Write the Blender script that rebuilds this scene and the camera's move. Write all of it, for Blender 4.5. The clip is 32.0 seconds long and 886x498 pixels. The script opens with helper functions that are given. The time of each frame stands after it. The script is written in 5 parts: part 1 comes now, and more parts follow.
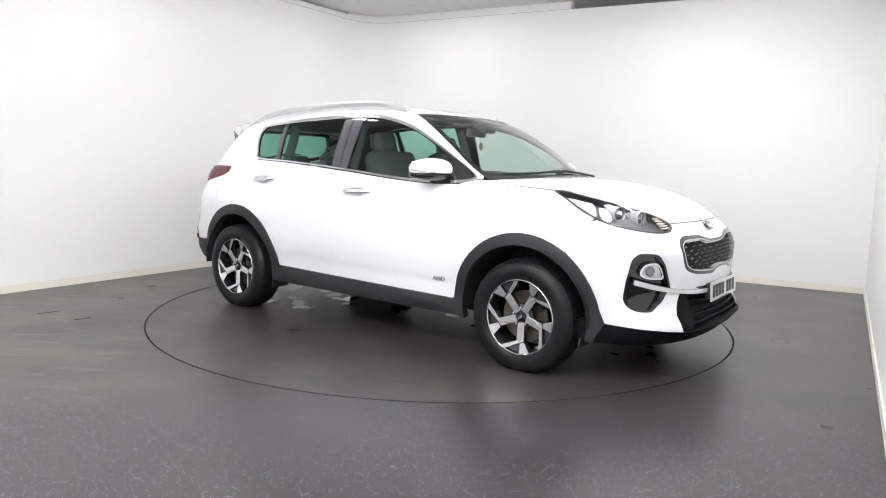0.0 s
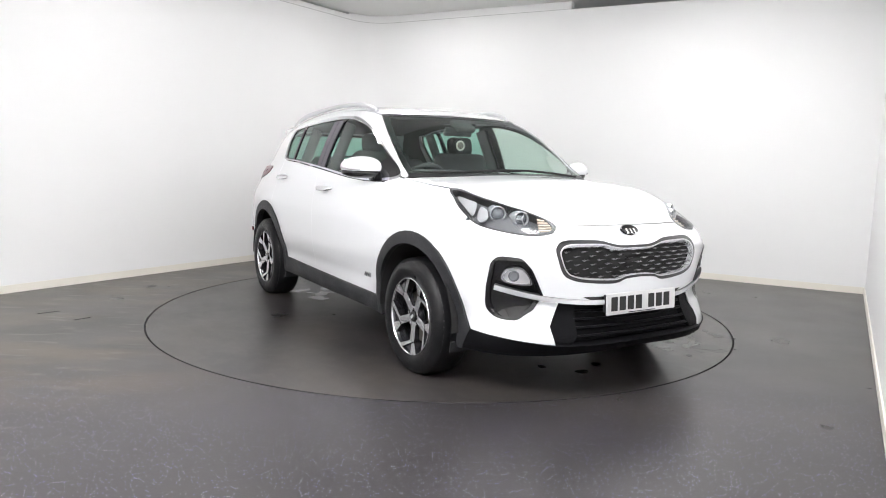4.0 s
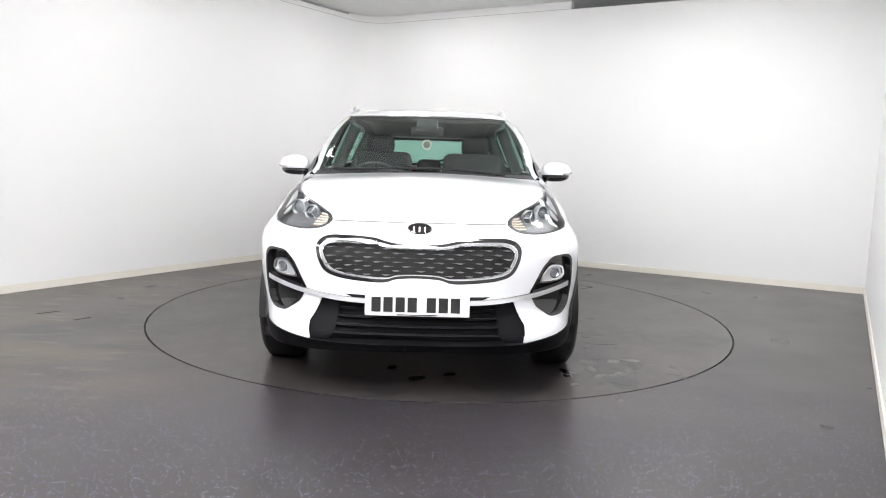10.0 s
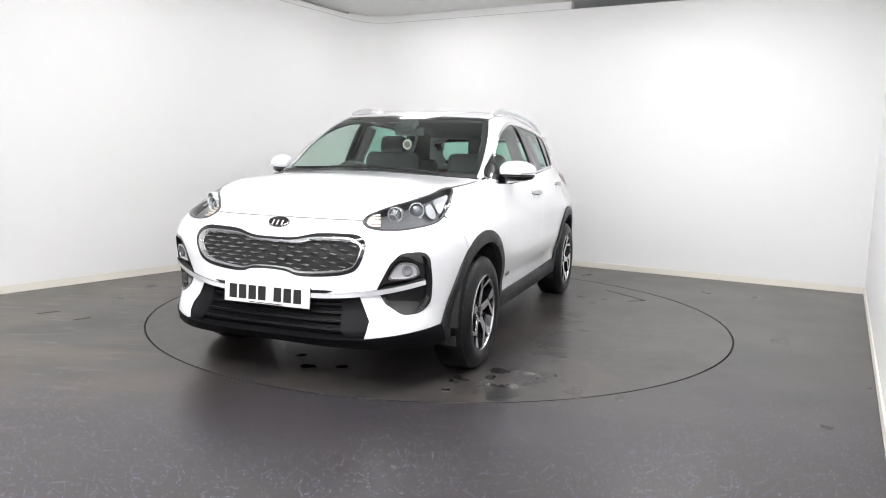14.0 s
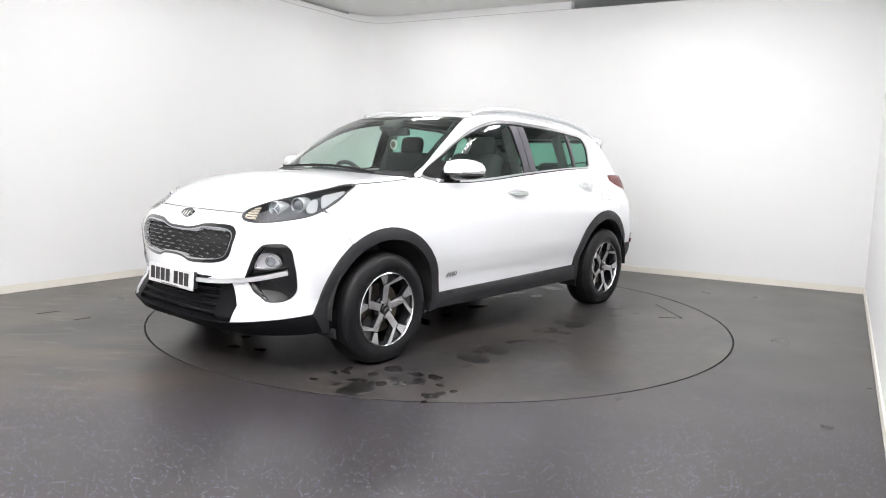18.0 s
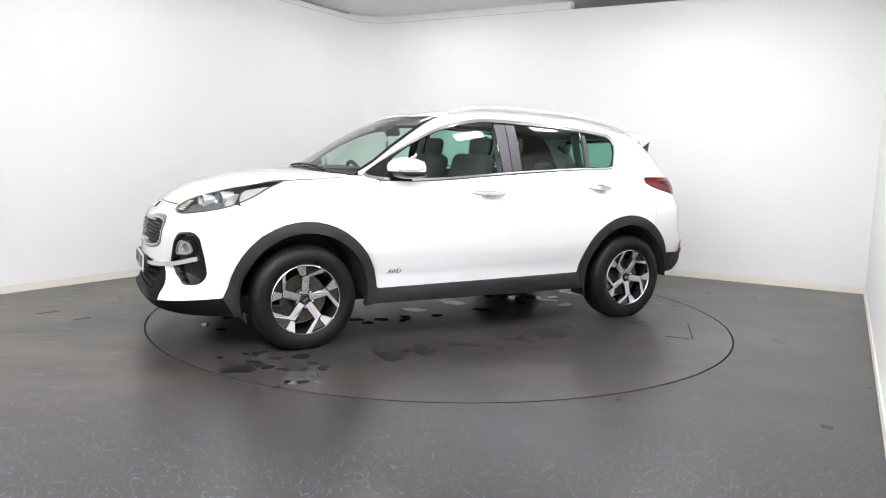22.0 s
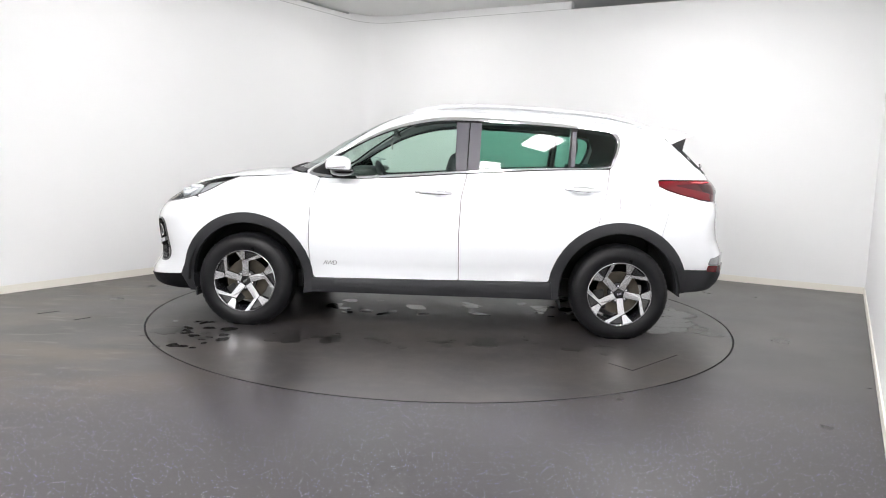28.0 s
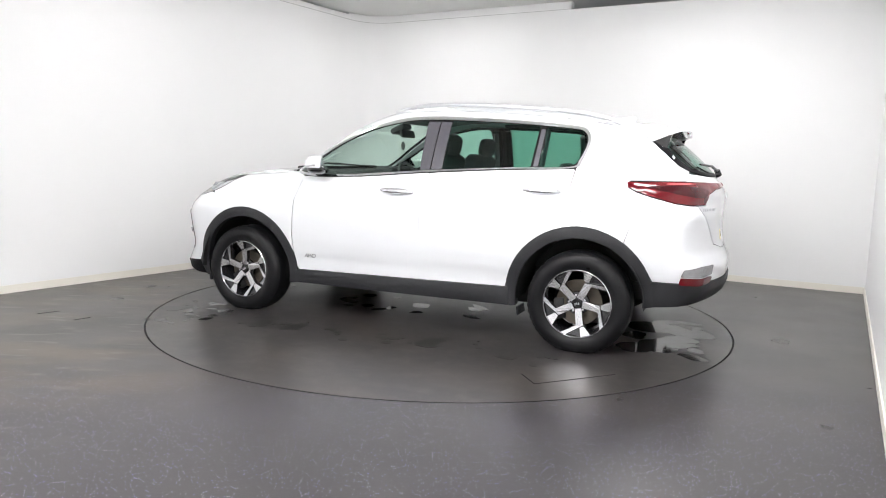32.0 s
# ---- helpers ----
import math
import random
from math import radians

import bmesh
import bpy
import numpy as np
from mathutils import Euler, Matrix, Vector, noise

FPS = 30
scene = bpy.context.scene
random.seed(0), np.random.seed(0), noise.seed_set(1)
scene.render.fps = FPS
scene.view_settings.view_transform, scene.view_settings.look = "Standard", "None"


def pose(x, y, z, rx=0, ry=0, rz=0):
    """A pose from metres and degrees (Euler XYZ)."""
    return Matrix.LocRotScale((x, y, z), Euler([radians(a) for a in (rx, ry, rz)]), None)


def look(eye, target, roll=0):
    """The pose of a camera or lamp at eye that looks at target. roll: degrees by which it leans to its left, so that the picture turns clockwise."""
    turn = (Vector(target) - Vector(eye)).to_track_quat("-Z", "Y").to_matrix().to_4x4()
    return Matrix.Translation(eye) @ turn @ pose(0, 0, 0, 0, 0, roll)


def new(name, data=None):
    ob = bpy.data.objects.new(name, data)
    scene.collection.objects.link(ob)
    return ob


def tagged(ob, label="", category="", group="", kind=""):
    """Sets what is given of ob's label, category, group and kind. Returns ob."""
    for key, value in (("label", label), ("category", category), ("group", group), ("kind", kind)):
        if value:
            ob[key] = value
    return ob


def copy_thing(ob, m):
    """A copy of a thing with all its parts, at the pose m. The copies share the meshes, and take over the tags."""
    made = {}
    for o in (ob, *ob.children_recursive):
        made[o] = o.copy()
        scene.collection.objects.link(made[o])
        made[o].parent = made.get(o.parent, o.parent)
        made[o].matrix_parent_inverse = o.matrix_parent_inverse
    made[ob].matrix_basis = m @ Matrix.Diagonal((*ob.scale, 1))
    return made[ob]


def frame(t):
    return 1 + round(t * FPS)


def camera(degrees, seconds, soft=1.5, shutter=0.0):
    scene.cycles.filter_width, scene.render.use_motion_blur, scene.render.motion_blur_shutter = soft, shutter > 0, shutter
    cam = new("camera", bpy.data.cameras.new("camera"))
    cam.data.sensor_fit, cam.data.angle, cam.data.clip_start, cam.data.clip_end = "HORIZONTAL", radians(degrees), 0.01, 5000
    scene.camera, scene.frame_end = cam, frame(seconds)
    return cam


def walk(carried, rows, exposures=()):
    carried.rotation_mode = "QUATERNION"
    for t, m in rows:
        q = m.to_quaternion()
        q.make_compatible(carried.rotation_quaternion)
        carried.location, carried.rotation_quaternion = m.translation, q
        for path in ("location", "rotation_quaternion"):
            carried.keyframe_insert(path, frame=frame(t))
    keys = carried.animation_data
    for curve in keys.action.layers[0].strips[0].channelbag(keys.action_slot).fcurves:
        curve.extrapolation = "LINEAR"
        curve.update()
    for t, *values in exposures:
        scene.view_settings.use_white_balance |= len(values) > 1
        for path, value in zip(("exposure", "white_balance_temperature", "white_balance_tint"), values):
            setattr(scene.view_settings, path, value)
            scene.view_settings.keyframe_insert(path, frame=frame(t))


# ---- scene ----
SECONDS = 32.0
cam = camera(64.49, SECONDS, soft=1.0)
EYE = (0.0, 0.0, 1.2255)
TILT = radians(7.208)
AIM = look(EYE, (0.0, math.cos(TILT), EYE[2] - math.sin(TILT)), 1.598)
walk(cam, [(0.0, AIM), (SECONDS, AIM)], exposures=[(0.0, 0.0), (SECONDS, 0.0)])

# ---- world: a closed room, so only a faint grey outside ----
world = bpy.data.worlds.new("world")
world.use_nodes = True
world.node_tree.nodes["Background"].inputs[0].default_value = (0.8, 0.82, 0.85, 1)
world.node_tree.nodes["Background"].inputs[1].default_value = 0.15
scene.world = world

LED_STRENGTH = 40.0

# ---- materials ----
def mat(name, colour, rough=0.5, metal=0.0, coat=0.0, bump=0.0, scale=40.0, vary=0.0, vscale=3.0, spec=0.5, rvary=0.0):
    """A principled material whose colour and roughness vary with soft noise, with a fine noise relief."""
    m = bpy.data.materials.new(name)
    m.use_nodes = True
    nt = m.node_tree
    b = nt.nodes["Principled BSDF"]
    b.inputs["Base Color"].default_value = (*colour, 1)
    b.inputs["Roughness"].default_value = rough
    b.inputs["Metallic"].default_value = metal
    b.inputs["Coat Weight"].default_value = coat
    b.inputs["Coat Roughness"].default_value = 0.03
    b.inputs["Specular IOR Level"].default_value = spec
    if vary or rvary or bump:
        co = nt.nodes.new("ShaderNodeTexCoord")
    if vary or rvary:
        n = nt.nodes.new("ShaderNodeTexNoise")
        n.inputs["Scale"].default_value = vscale
        n.inputs["Detail"].default_value = 6
        nt.links.new(co.outputs["Object"], n.inputs["Vector"])
    if vary:
        mix = nt.nodes.new("ShaderNodeMix")
        mix.data_type = "RGBA"
        mix.inputs["A"].default_value = (*[c * (1 - vary) for c in colour], 1)
        mix.inputs["B"].default_value = (*[min(1, c * (1 + vary)) for c in colour], 1)
        nt.links.new(n.outputs["Fac"], mix.inputs["Factor"])
        nt.links.new(mix.outputs["Result"], b.inputs["Base Color"])
    if rvary:
        r = nt.nodes.new("ShaderNodeMapRange")
        r.inputs["From Min"].default_value, r.inputs["From Max"].default_value = 0.3, 0.7
        r.inputs["To Min"].default_value, r.inputs["To Max"].default_value = rough - rvary, rough + rvary
        nt.links.new(n.outputs["Fac"], r.inputs["Value"])
        nt.links.new(r.outputs["Result"], b.inputs["Roughness"])
    if bump:
        f = nt.nodes.new("ShaderNodeTexNoise")
        f.inputs["Scale"].default_value = scale
        f.inputs["Detail"].default_value = 4
        nt.links.new(co.outputs["Object"], f.inputs["Vector"])
        u = nt.nodes.new("ShaderNodeBump")
        u.inputs["Strength"].default_value = bump
        u.inputs["Distance"].default_value = 0.01
        nt.links.new(f.outputs["Fac"], u.inputs["Height"])
        nt.links.new(u.outputs["Normal"], b.inputs["Normal"])
    return m


def glow(name, colour, strength):
    m = bpy.data.materials.new(name)
    m.use_nodes = True
    nt = m.node_tree
    nt.nodes.remove(nt.nodes["Principled BSDF"])
    e = nt.nodes.new("ShaderNodeEmission")
    e.inputs[0].default_value, e.inputs[1].default_value = (*colour, 1), strength
    nt.links.new(e.outputs[0], nt.nodes["Material Output"].inputs[0])
    return m


def glass(name, tint, gloss=0.04):
    """Thin tinted glass: a clear tinted pass-through under a mirror sheen."""
    m = bpy.data.materials.new(name)
    m.use_nodes = True
    nt = m.node_tree
    nt.nodes.remove(nt.nodes["Principled BSDF"])
    t = nt.nodes.new("ShaderNodeBsdfTransparent")
    t.inputs[0].default_value = (*tint, 1)
    g = nt.nodes.new("ShaderNodeBsdfGlossy")
    g.inputs["Roughness"].default_value = 0.015
    # the sheen grows towards grazing angles, alike on both faces of the pane
    lw = nt.nodes.new("ShaderNodeLayerWeight")
    lw.inputs[0].default_value = 0.5
    power = nt.nodes.new("ShaderNodeMath")
    power.operation, power.inputs[1].default_value = "POWER", 5.0
    nt.links.new(lw.outputs["Facing"], power.inputs[0])
    fr = nt.nodes.new("ShaderNodeMapRange")
    fr.inputs["To Min"].default_value = gloss
    nt.links.new(power.outputs[0], fr.inputs["Value"])
    mix = nt.nodes.new("ShaderNodeMixShader")
    nt.links.new(fr.outputs["Result"], mix.inputs[0])
    nt.links.new(t.outputs[0], mix.inputs[1])
    nt.links.new(g.outputs[0], mix.inputs[2])
    nt.links.new(mix.outputs[0], nt.nodes["Material Output"].inputs[0])
    return m


PAINT = mat("white_car_paint", (0.745, 0.757, 0.778), 0.28, coat=1.0, vary=0.01, vscale=2)
CLAD = mat("grained_black_plastic", (0.019, 0.0195, 0.022), 0.52, bump=0.25, scale=600, vary=0.25, vscale=5, rvary=0.08, spec=0.38)
GLOSSBLACK = mat("gloss_black_plastic", (0.008, 0.008, 0.009), 0.08, coat=0.5)
MATTBLACK = mat("matt_black", (0.012, 0.012, 0.012), 0.8)
CHROME = mat("chrome", (0.82, 0.83, 0.85), 0.09, metal=1.0)
SATIN = mat("satin_silver", (0.62, 0.63, 0.65), 0.3, metal=1.0)
RUBBER = mat("tyre_rubber", (0.008, 0.008, 0.009), 0.36, bump=0.2, scale=260, vary=0.3, vscale=9, rvary=0.10, spec=0.22)
LOWBLACK = mat("black_lower_trim", (0.006, 0.006, 0.007), 0.45, bump=0.1, scale=500, vary=0.2, vscale=6, spec=0.06)
ALLOY = mat("machined_alloy", (0.66, 0.665, 0.68), 0.22, metal=0.9, vary=0.06, vscale=30)
RIMDARK = mat("dark_rim_paint", (0.016, 0.016, 0.019), 0.25, coat=0.6)
WALL = mat("white_wall_paint", (0.83, 0.832, 0.83), 0.55, bump=0.06, scale=60, vary=0.012, vscale=1.2)
CEIL = mat("white_ceiling_board", (0.76, 0.76, 0.74), 0.8, bump=0.2, scale=90, vary=0.03, vscale=2)
SKIRT = mat("cream_skirting_paint", (0.80, 0.77, 0.70), 0.45, vary=0.05, vscale=5)
TRIM = mat("dark_grey_interior", (0.070, 0.071, 0.073), 0.7, bump=0.2, scale=120, vary=0.2, vscale=6)
CLOTH = mat("black_seat_cloth", (0.055, 0.055, 0.060), 0.9, bump=0.5, scale=300, vary=0.25, vscale=8)
LED = glow("led_panel_diffuser", (1.0, 0.986, 0.998), LED_STRENGTH)

# ---- small building helpers ----
from mathutils.geometry import delaunay_2d_cdt


def mesh_ob(name, verts, faces, material, parent=None, label="", smooth=True):
    me = bpy.data.meshes.new(name)
    me.from_pydata([tuple(map(float, v)) for v in verts], [], [tuple(map(int, f)) for f in faces])
    me.materials.append(material)
    if smooth:
        me.shade_smooth()
    ob = new(name, me)
    ob.parent = parent
    if label:
        tagged(ob, label)
    return ob


def part(name, bm, material, parent=None, label="", smooth=True):
    """Links a bmesh as one mesh object under a thing or a part."""
    me = bpy.data.meshes.new(name)
    bm.to_mesh(me)
    bm.free()
    me.materials.append(material)
    if smooth:
        me.shade_smooth()
        me.set_sharp_from_angle(angle=radians(35))
    ob = new(name, me)
    ob.parent = parent
    if label:
        tagged(ob, label)
    return ob


def box(bm, size, m, bevel=0.0, seg=2):
    g = bmesh.ops.create_cube(bm, size=1, matrix=m @ Matrix.Diagonal((*size, 1)))
    if bevel:
        es = list({e for v in g["verts"] for e in v.link_edges})
        bmesh.ops.bevel(bm, geom=es, offset=bevel, segments=seg, affect="EDGES", profile=0.5)
    return bm


def tube(bm, pts, r, n=10, closed=False, flat=1.0):
    """A round (or flattened) bar along points, with closed ends."""
    pts = [Vector(p) for p in pts]
    rings = []
    for i, p in enumerate(pts):
        a = pts[i - 1] if (i or closed) else p
        b = pts[(i + 1) % len(pts)] if (i < len(pts) - 1 or closed) else p
        d = (b - a).normalized()
        up = Vector((0, 0, 1)) if abs(d.z) < 0.9 else Vector((1, 0, 0))
        s = d.cross(up).normalized()
        u = s.cross(d)
        rr = r[i] if isinstance(r, (list, tuple)) else r
        rings.append([bm.verts.new(p + s * math.cos(k * math.tau / n) * rr + u * math.sin(k * math.tau / n) * rr * flat) for k in range(n)])
    m = len(rings)
    for i in range(m if closed else m - 1):
        A, B = rings[i], rings[(i + 1) % m]
        for k in range(n):
            bm.faces.new((A[k], A[(k + 1) % n], B[(k + 1) % n], B[k]))
    if not closed:
        bm.faces.new(rings[0][::-1])
        bm.faces.new(rings[-1])
    return bm


def lathe(bm, profile, n=48, m=Matrix()):
    """Turns a profile of (radius, height) round the z axis."""
    rings = []
    for r, z in profile:
        if r < 1e-6:
            rings.append([bm.verts.new(m @ Vector((0, 0, z)))] * n)
        else:
            rings.append([bm.verts.new(m @ Vector((r * math.cos(k * math.tau / n), r * math.sin(k * math.tau / n), z))) for k in range(n)])
    for A, B in zip(rings, rings[1:]):
        for k in range(n):
            vs = []
            for v in (A[k], A[(k + 1) % n], B[(k + 1) % n], B[k]):
                if v not in vs:
                    vs.append(v)
            if len(vs) > 2:
                bm.faces.new(vs)
    return bm


# ---- the room ----
def unit(a, b):
    d = Vector((b[0] - a[0], b[1] - a[1], 0))
    return d.normalized()


LEFT_A, CORNER, BACK_B, RIGHT_D = Vector((-3.729, 5.822, 0)), Vector((-1.083, 9.85, 0)), Vector((4.271, 6.998, 0)), Vector((2.192, 3.328, 0))
LDIR, BDIR, RDIR = (CORNER - LEFT_A).normalized(), (BACK_B - CORNER).normalized(), (RIGHT_D - BACK_B).normalized()
FRONT_R = BACK_B + RDIR * 9.6
FRONT_L = LEFT_A - LDIR * 4.5
WALL_H, CEIL_Z, WALL_T = 3.02, 3.113, 0.12
COVE = 0.42
cl = CORNER - LDIR * COVE
cb = CORNER + BDIR * COVE
arc = []
for i in range(1, 32):
    s = i / 32
    arc.append(cl * (1 - s) ** 2 + CORNER * 2 * s * (1 - s) + cb * s * s)


def wall(name, line, label, z0=0.0, z1=WALL_H, t=WALL_T, material=WALL, lift=0.0):
    """A wall of thickness t along a line of floor points, its inner face on the line; the room lies to the line's right."""
    n = len(line)
    vs, fs = [], []
    for i, p in enumerate(line):
        d = (line[min(i + 1, n - 1)] - line[max(i - 1, 0)]).normalized()
        out = Vector((-d.y, d.x, 0))
        q, o = p - out * lift, p + out * t
        vs += [(q.x, q.y, z0), (q.x, q.y, z1), (o.x, o.y, z1), (o.x, o.y, z0)]
    for i in range(n - 1):
        a, b = 4 * i, 4 * i + 4
        for k in range(4):
            fs.append((a + k, a + (k + 1) % 4, b + (k + 1) % 4, b + k))
    fs += [(3, 2, 1, 0), (4 * n - 4, 4 * n - 3, 4 * n - 2, 4 * n - 1)]
    ob = mesh_ob(name, vs, fs, material, smooth=False)
    tagged(ob, label, "wall" if material is WALL else "skirting", kind="structure")
    return ob


long_wall = [FRONT_L, cl, *arc, cb, BACK_B]
w = wall("wall_north", long_wall, "plain white painted studio wall with a rounded corner")
for p in w.data.polygons:
    p.use_smooth = False
wall("wall_east", [BACK_B, FRONT_R], "plain white painted studio side wall")
wall("wall_south", [FRONT_R, FRONT_L], "plain white wall closing the studio")
for nm, line in (("baseboard_north", long_wall), ("baseboard_east", [BACK_B, FRONT_R])):
    wall(nm, line, "cream painted skirting board along the studio wall", 0.0, 0.068, -0.002, SKIRT, 0.012)

# white frieze between the wall panels and the ceiling; it stops where the ceiling void opens
void = CORNER + BDIR * (Vector((1.425, 8.514, 0)) - CORNER).length
for nm, line_, top in (("trim_frieze_back", [cl, *arc, cb, void], 3.112), ("trim_frieze_side", [FRONT_L, cl], 3.085)):
    wall(nm, line_, "narrow white frieze above the studio wall", 3.021, top, 0.10, WALL, -0.003)

# thin grey strip under the frieze: the gap's shadow line put into colour
SHADOW_LINE = mat("shadow_line_grey", (0.50, 0.50, 0.49), 0.6, vary=0.1, vscale=4)
wall("trim_shadow_line", [FRONT_L, cl, *arc, cb, void], "thin grey strip standing in for the shadow gap between wall and frieze", 3.0205, 3.0255, 0.05, SHADOW_LINE, 0.002)

# floor: one sheet with a round hole for the turntable
HUB = Vector((-0.0110, 5.7000, 0.0))
DISC_R = 2.2435


def floor_material(name, dusty, disc=False):
    m = bpy.data.materials.new(name)
    m.use_nodes = True
    nt = m.node_tree
    b = nt.nodes["Principled BSDF"]
    co = nt.nodes.new("ShaderNodeTexCoord")

    def noise_node(scale, detail=5, stretch=None):
        n = nt.nodes.new("ShaderNodeTexNoise")
        n.inputs["Scale"].default_value, n.inputs["Detail"].default_value = scale, detail
        if stretch:
            mp = nt.nodes.new("ShaderNodeMapping")
            mp.inputs["Scale"].default_value = stretch
            nt.links.new(co.outputs["Object"], mp.inputs["Vector"])
            nt.links.new(mp.outputs[0], n.inputs["Vector"])
        else:
            nt.links.new(co.outputs["Object"], n.inputs["Vector"])
        return n.outputs["Fac"]

    def ramp(src, lo, hi, a=0.0, z=1.0):
        r = nt.nodes.new("ShaderNodeMapRange")
        for k, v in (("From Min", lo), ("From Max", hi), ("To Min", a), ("To Max", z)):
            r.inputs[k].default_value = v
        nt.links.new(src, r.inputs["Value"])
        return r.outputs["Result"]

    def blend(fac, a, c):
        x = nt.nodes.new("ShaderNodeMix")
        x.data_type = "RGBA"
        nt.links.new(fac, x.inputs["Factor"])
        for key, v in (("A", a), ("B", c)):
            if isinstance(v, tuple):
                x.inputs[key].default_value = (*v, 1)
            else:
                nt.links.new(v, x.inputs[key])
        return x.outputs["Result"]

    base = blend(ramp(noise_node(0.9), 0.3, 0.7), (0.0255, 0.0233, 0.0243), (0.0310, 0.0283, 0.0292))
    # dust lies thick beyond the swept strip by the camera
    sep = nt.nodes.new("ShaderNodeSeparateXYZ")
    nt.links.new(co.outputs["Object"], sep.inputs[0])

    def times(p, q):
        x = nt.nodes.new("ShaderNodeMath")
        x.operation = "MULTIPLY"
        nt.links.new(p, x.inputs[0])
        if isinstance(q, float):
            x.inputs[1].default_value = q
        else:
            nt.links.new(q, x.inputs[1])
        return x.outputs[0]

    patchy = ramp(noise_node(1.1, 9, (0.8, 1.5, 1.0)), 0.40, 0.72)
    dust = times(patchy, dusty)
    if not disc:
        dust = times(dust, ramp(sep.outputs["Y"], 2.9, 3.9, 0.08, 1.0))
        # brown tracked-in dirt towards the left wall
        dirt = times(times(ramp(noise_node(1.5, 7, (0.7, 1.8, 1.0)), 0.44, 0.60), ramp(sep.outputs["X"], -1.1, -2.0, 0.0, 1.0)), ramp(sep.outputs["Y"], 3.1, 3.6, 0.0, 0.80))
        base = blend(dirt, base, (0.085, 0.066, 0.046))
    base = blend(dust, base, (0.105, 0.088, 0.070))
    marks = ramp(noise_node(4.2, 10, (0.8, 3.0, 1.0)), 0.575, 0.66, 0.0, 0.10 if disc else 0.55)
    if not disc:
        marks = times(marks, ramp(sep.outputs["X"], -1.5, -2.2, 0.0, 1.0))
    base = blend(marks, base, (0.15, 0.14, 0.125))
    if disc:
        scuff = times(ramp(noise_node(9.0, 9), 0.47, 0.72), 0.50)
        base = blend(scuff, base, (0.075, 0.068, 0.060))
    # bright flecks of the safety vinyl
    v = nt.nodes.new("ShaderNodeTexVoronoi")
    v.inputs["Scale"].default_value = 105
    nt.links.new(co.outputs["Object"], v.inputs["Vector"])
    pick = nt.nodes.new("ShaderNodeSeparateColor")
    nt.links.new(v.outputs["Color"], pick.inputs[0])
    near = ramp(v.outputs["Distance"], 0.18, 0.24, 1.0, 0.0)
    few = ramp(pick.outputs[0], 0.68, 0.70)
    mul = nt.nodes.new("ShaderNodeMath")
    mul.operation = "MULTIPLY"
    nt.links.new(near, mul.inputs[0])
    nt.links.new(few, mul.inputs[1])
    fleck = blend(pick.outputs[1], (0.74, 0.72, 0.80), (0.28, 0.26, 0.82))
    seen = mul.outputs[0]
    if disc:
        seen = times(seen, 0.10)
    else:
        seen = times(seen, ramp(sep.outputs["Y"], 3.3, 4.1, 1.0, 0.08))
    base = blend(seen, base, fleck)
    nt.links.new(base, b.inputs["Base Color"])
    rough = ramp(noise_node(1.7, 7), 0.3, 0.7, 0.27, 0.33)
    nt.links.new(rough, b.inputs["Roughness"])
    f = noise_node(120, 3)
    u = nt.nodes.new("ShaderNodeBump")
    u.inputs["Strength"].default_value, u.inputs["Distance"].default_value = 0.12, 0.004
    nt.links.new(f, u.inputs["Height"])
    nt.links.new(u.outputs["Normal"], b.inputs["Normal"])
    b.inputs["Specular IOR Level"].default_value = 0.42
    return m


FLOOR = floor_material("speckled_grey_vinyl", 0.30)
DISCFLOOR = floor_material("worn_turntable_vinyl", 0.38, True)


def ring_floor():
    n = 400
    corners = [FRONT_L - LDIR * 0.3 - BDIR * 0.3, CORNER + LDIR * 0.3 - BDIR * 0.3, BACK_B + LDIR * 0.3 + BDIR * 0.3, FRONT_R - LDIR * 0.3 + BDIR * 0.3]
    inner = [(HUB.x + (DISC_R + 0.011) * math.cos(k * math.tau / n), HUB.y + (DISC_R + 0.011) * math.sin(k * math.tau / n)) for k in range(n)]
    vs = [Vector(p) for p in inner] + [Vector((c.x, c.y)) for c in corners]
    es = [(k, (k + 1) % n) for k in range(n)] + [(n + k, n + (k + 1) % 4) for k in range(4)]
    V, _, F, *_ = delaunay_2d_cdt(vs, es, [], 0, 1e-6)
    keep = []
    for f in F:
        far = max((V[i] - Vector((HUB.x, HUB.y))).length for i in f)
        if far > DISC_R + 0.02:
            keep.append(f if (V[f[1]] - V[f[0]]).cross(V[f[2]] - V[f[0]]) > 0 else f[::-1])
    verts = [(p.x, p.y, 0.0) for p in V]
    # the floor turns down at the groove
    base = len(verts)
    verts += [(x, y, -0.03) for x, y in inner]
    for k in range(n):
        keep.append((k, base + k, base + (k + 1) % n, (k + 1) % n))
    ob = mesh_ob("floor", verts, keep, FLOOR, smooth=False)
    return tagged(ob, "dark grey speckled safety vinyl studio floor", "floor", kind="structure")


floor = ring_floor()
# short knife cuts in the vinyl
for (xa, ya), (xb, yb), w in (((-3.025, 5.141), (-2.918, 5.255), 0.010), ((-2.665, 4.98), (-2.593, 5.081), 0.010)):
    d = Vector((xb - xa, yb - ya, 0))
    bm = bmesh.new()
    box(bm, (d.length, w, 0.003), pose((xa + xb) / 2, (ya + yb) / 2, 0.0002, 0, 0, math.degrees(math.atan2(d.y, d.x))))
    part("knife_cut", bm, MATTBLACK, floor)
# black sheet under the gap, so that the groove's shade is in the colour
bm = bmesh.new()
lathe(bm, [(0, -0.05), (2.6, -0.05)], 64, Matrix.Translation(HUB))
pit = part("turntable_pit", bm, MATTBLACK)
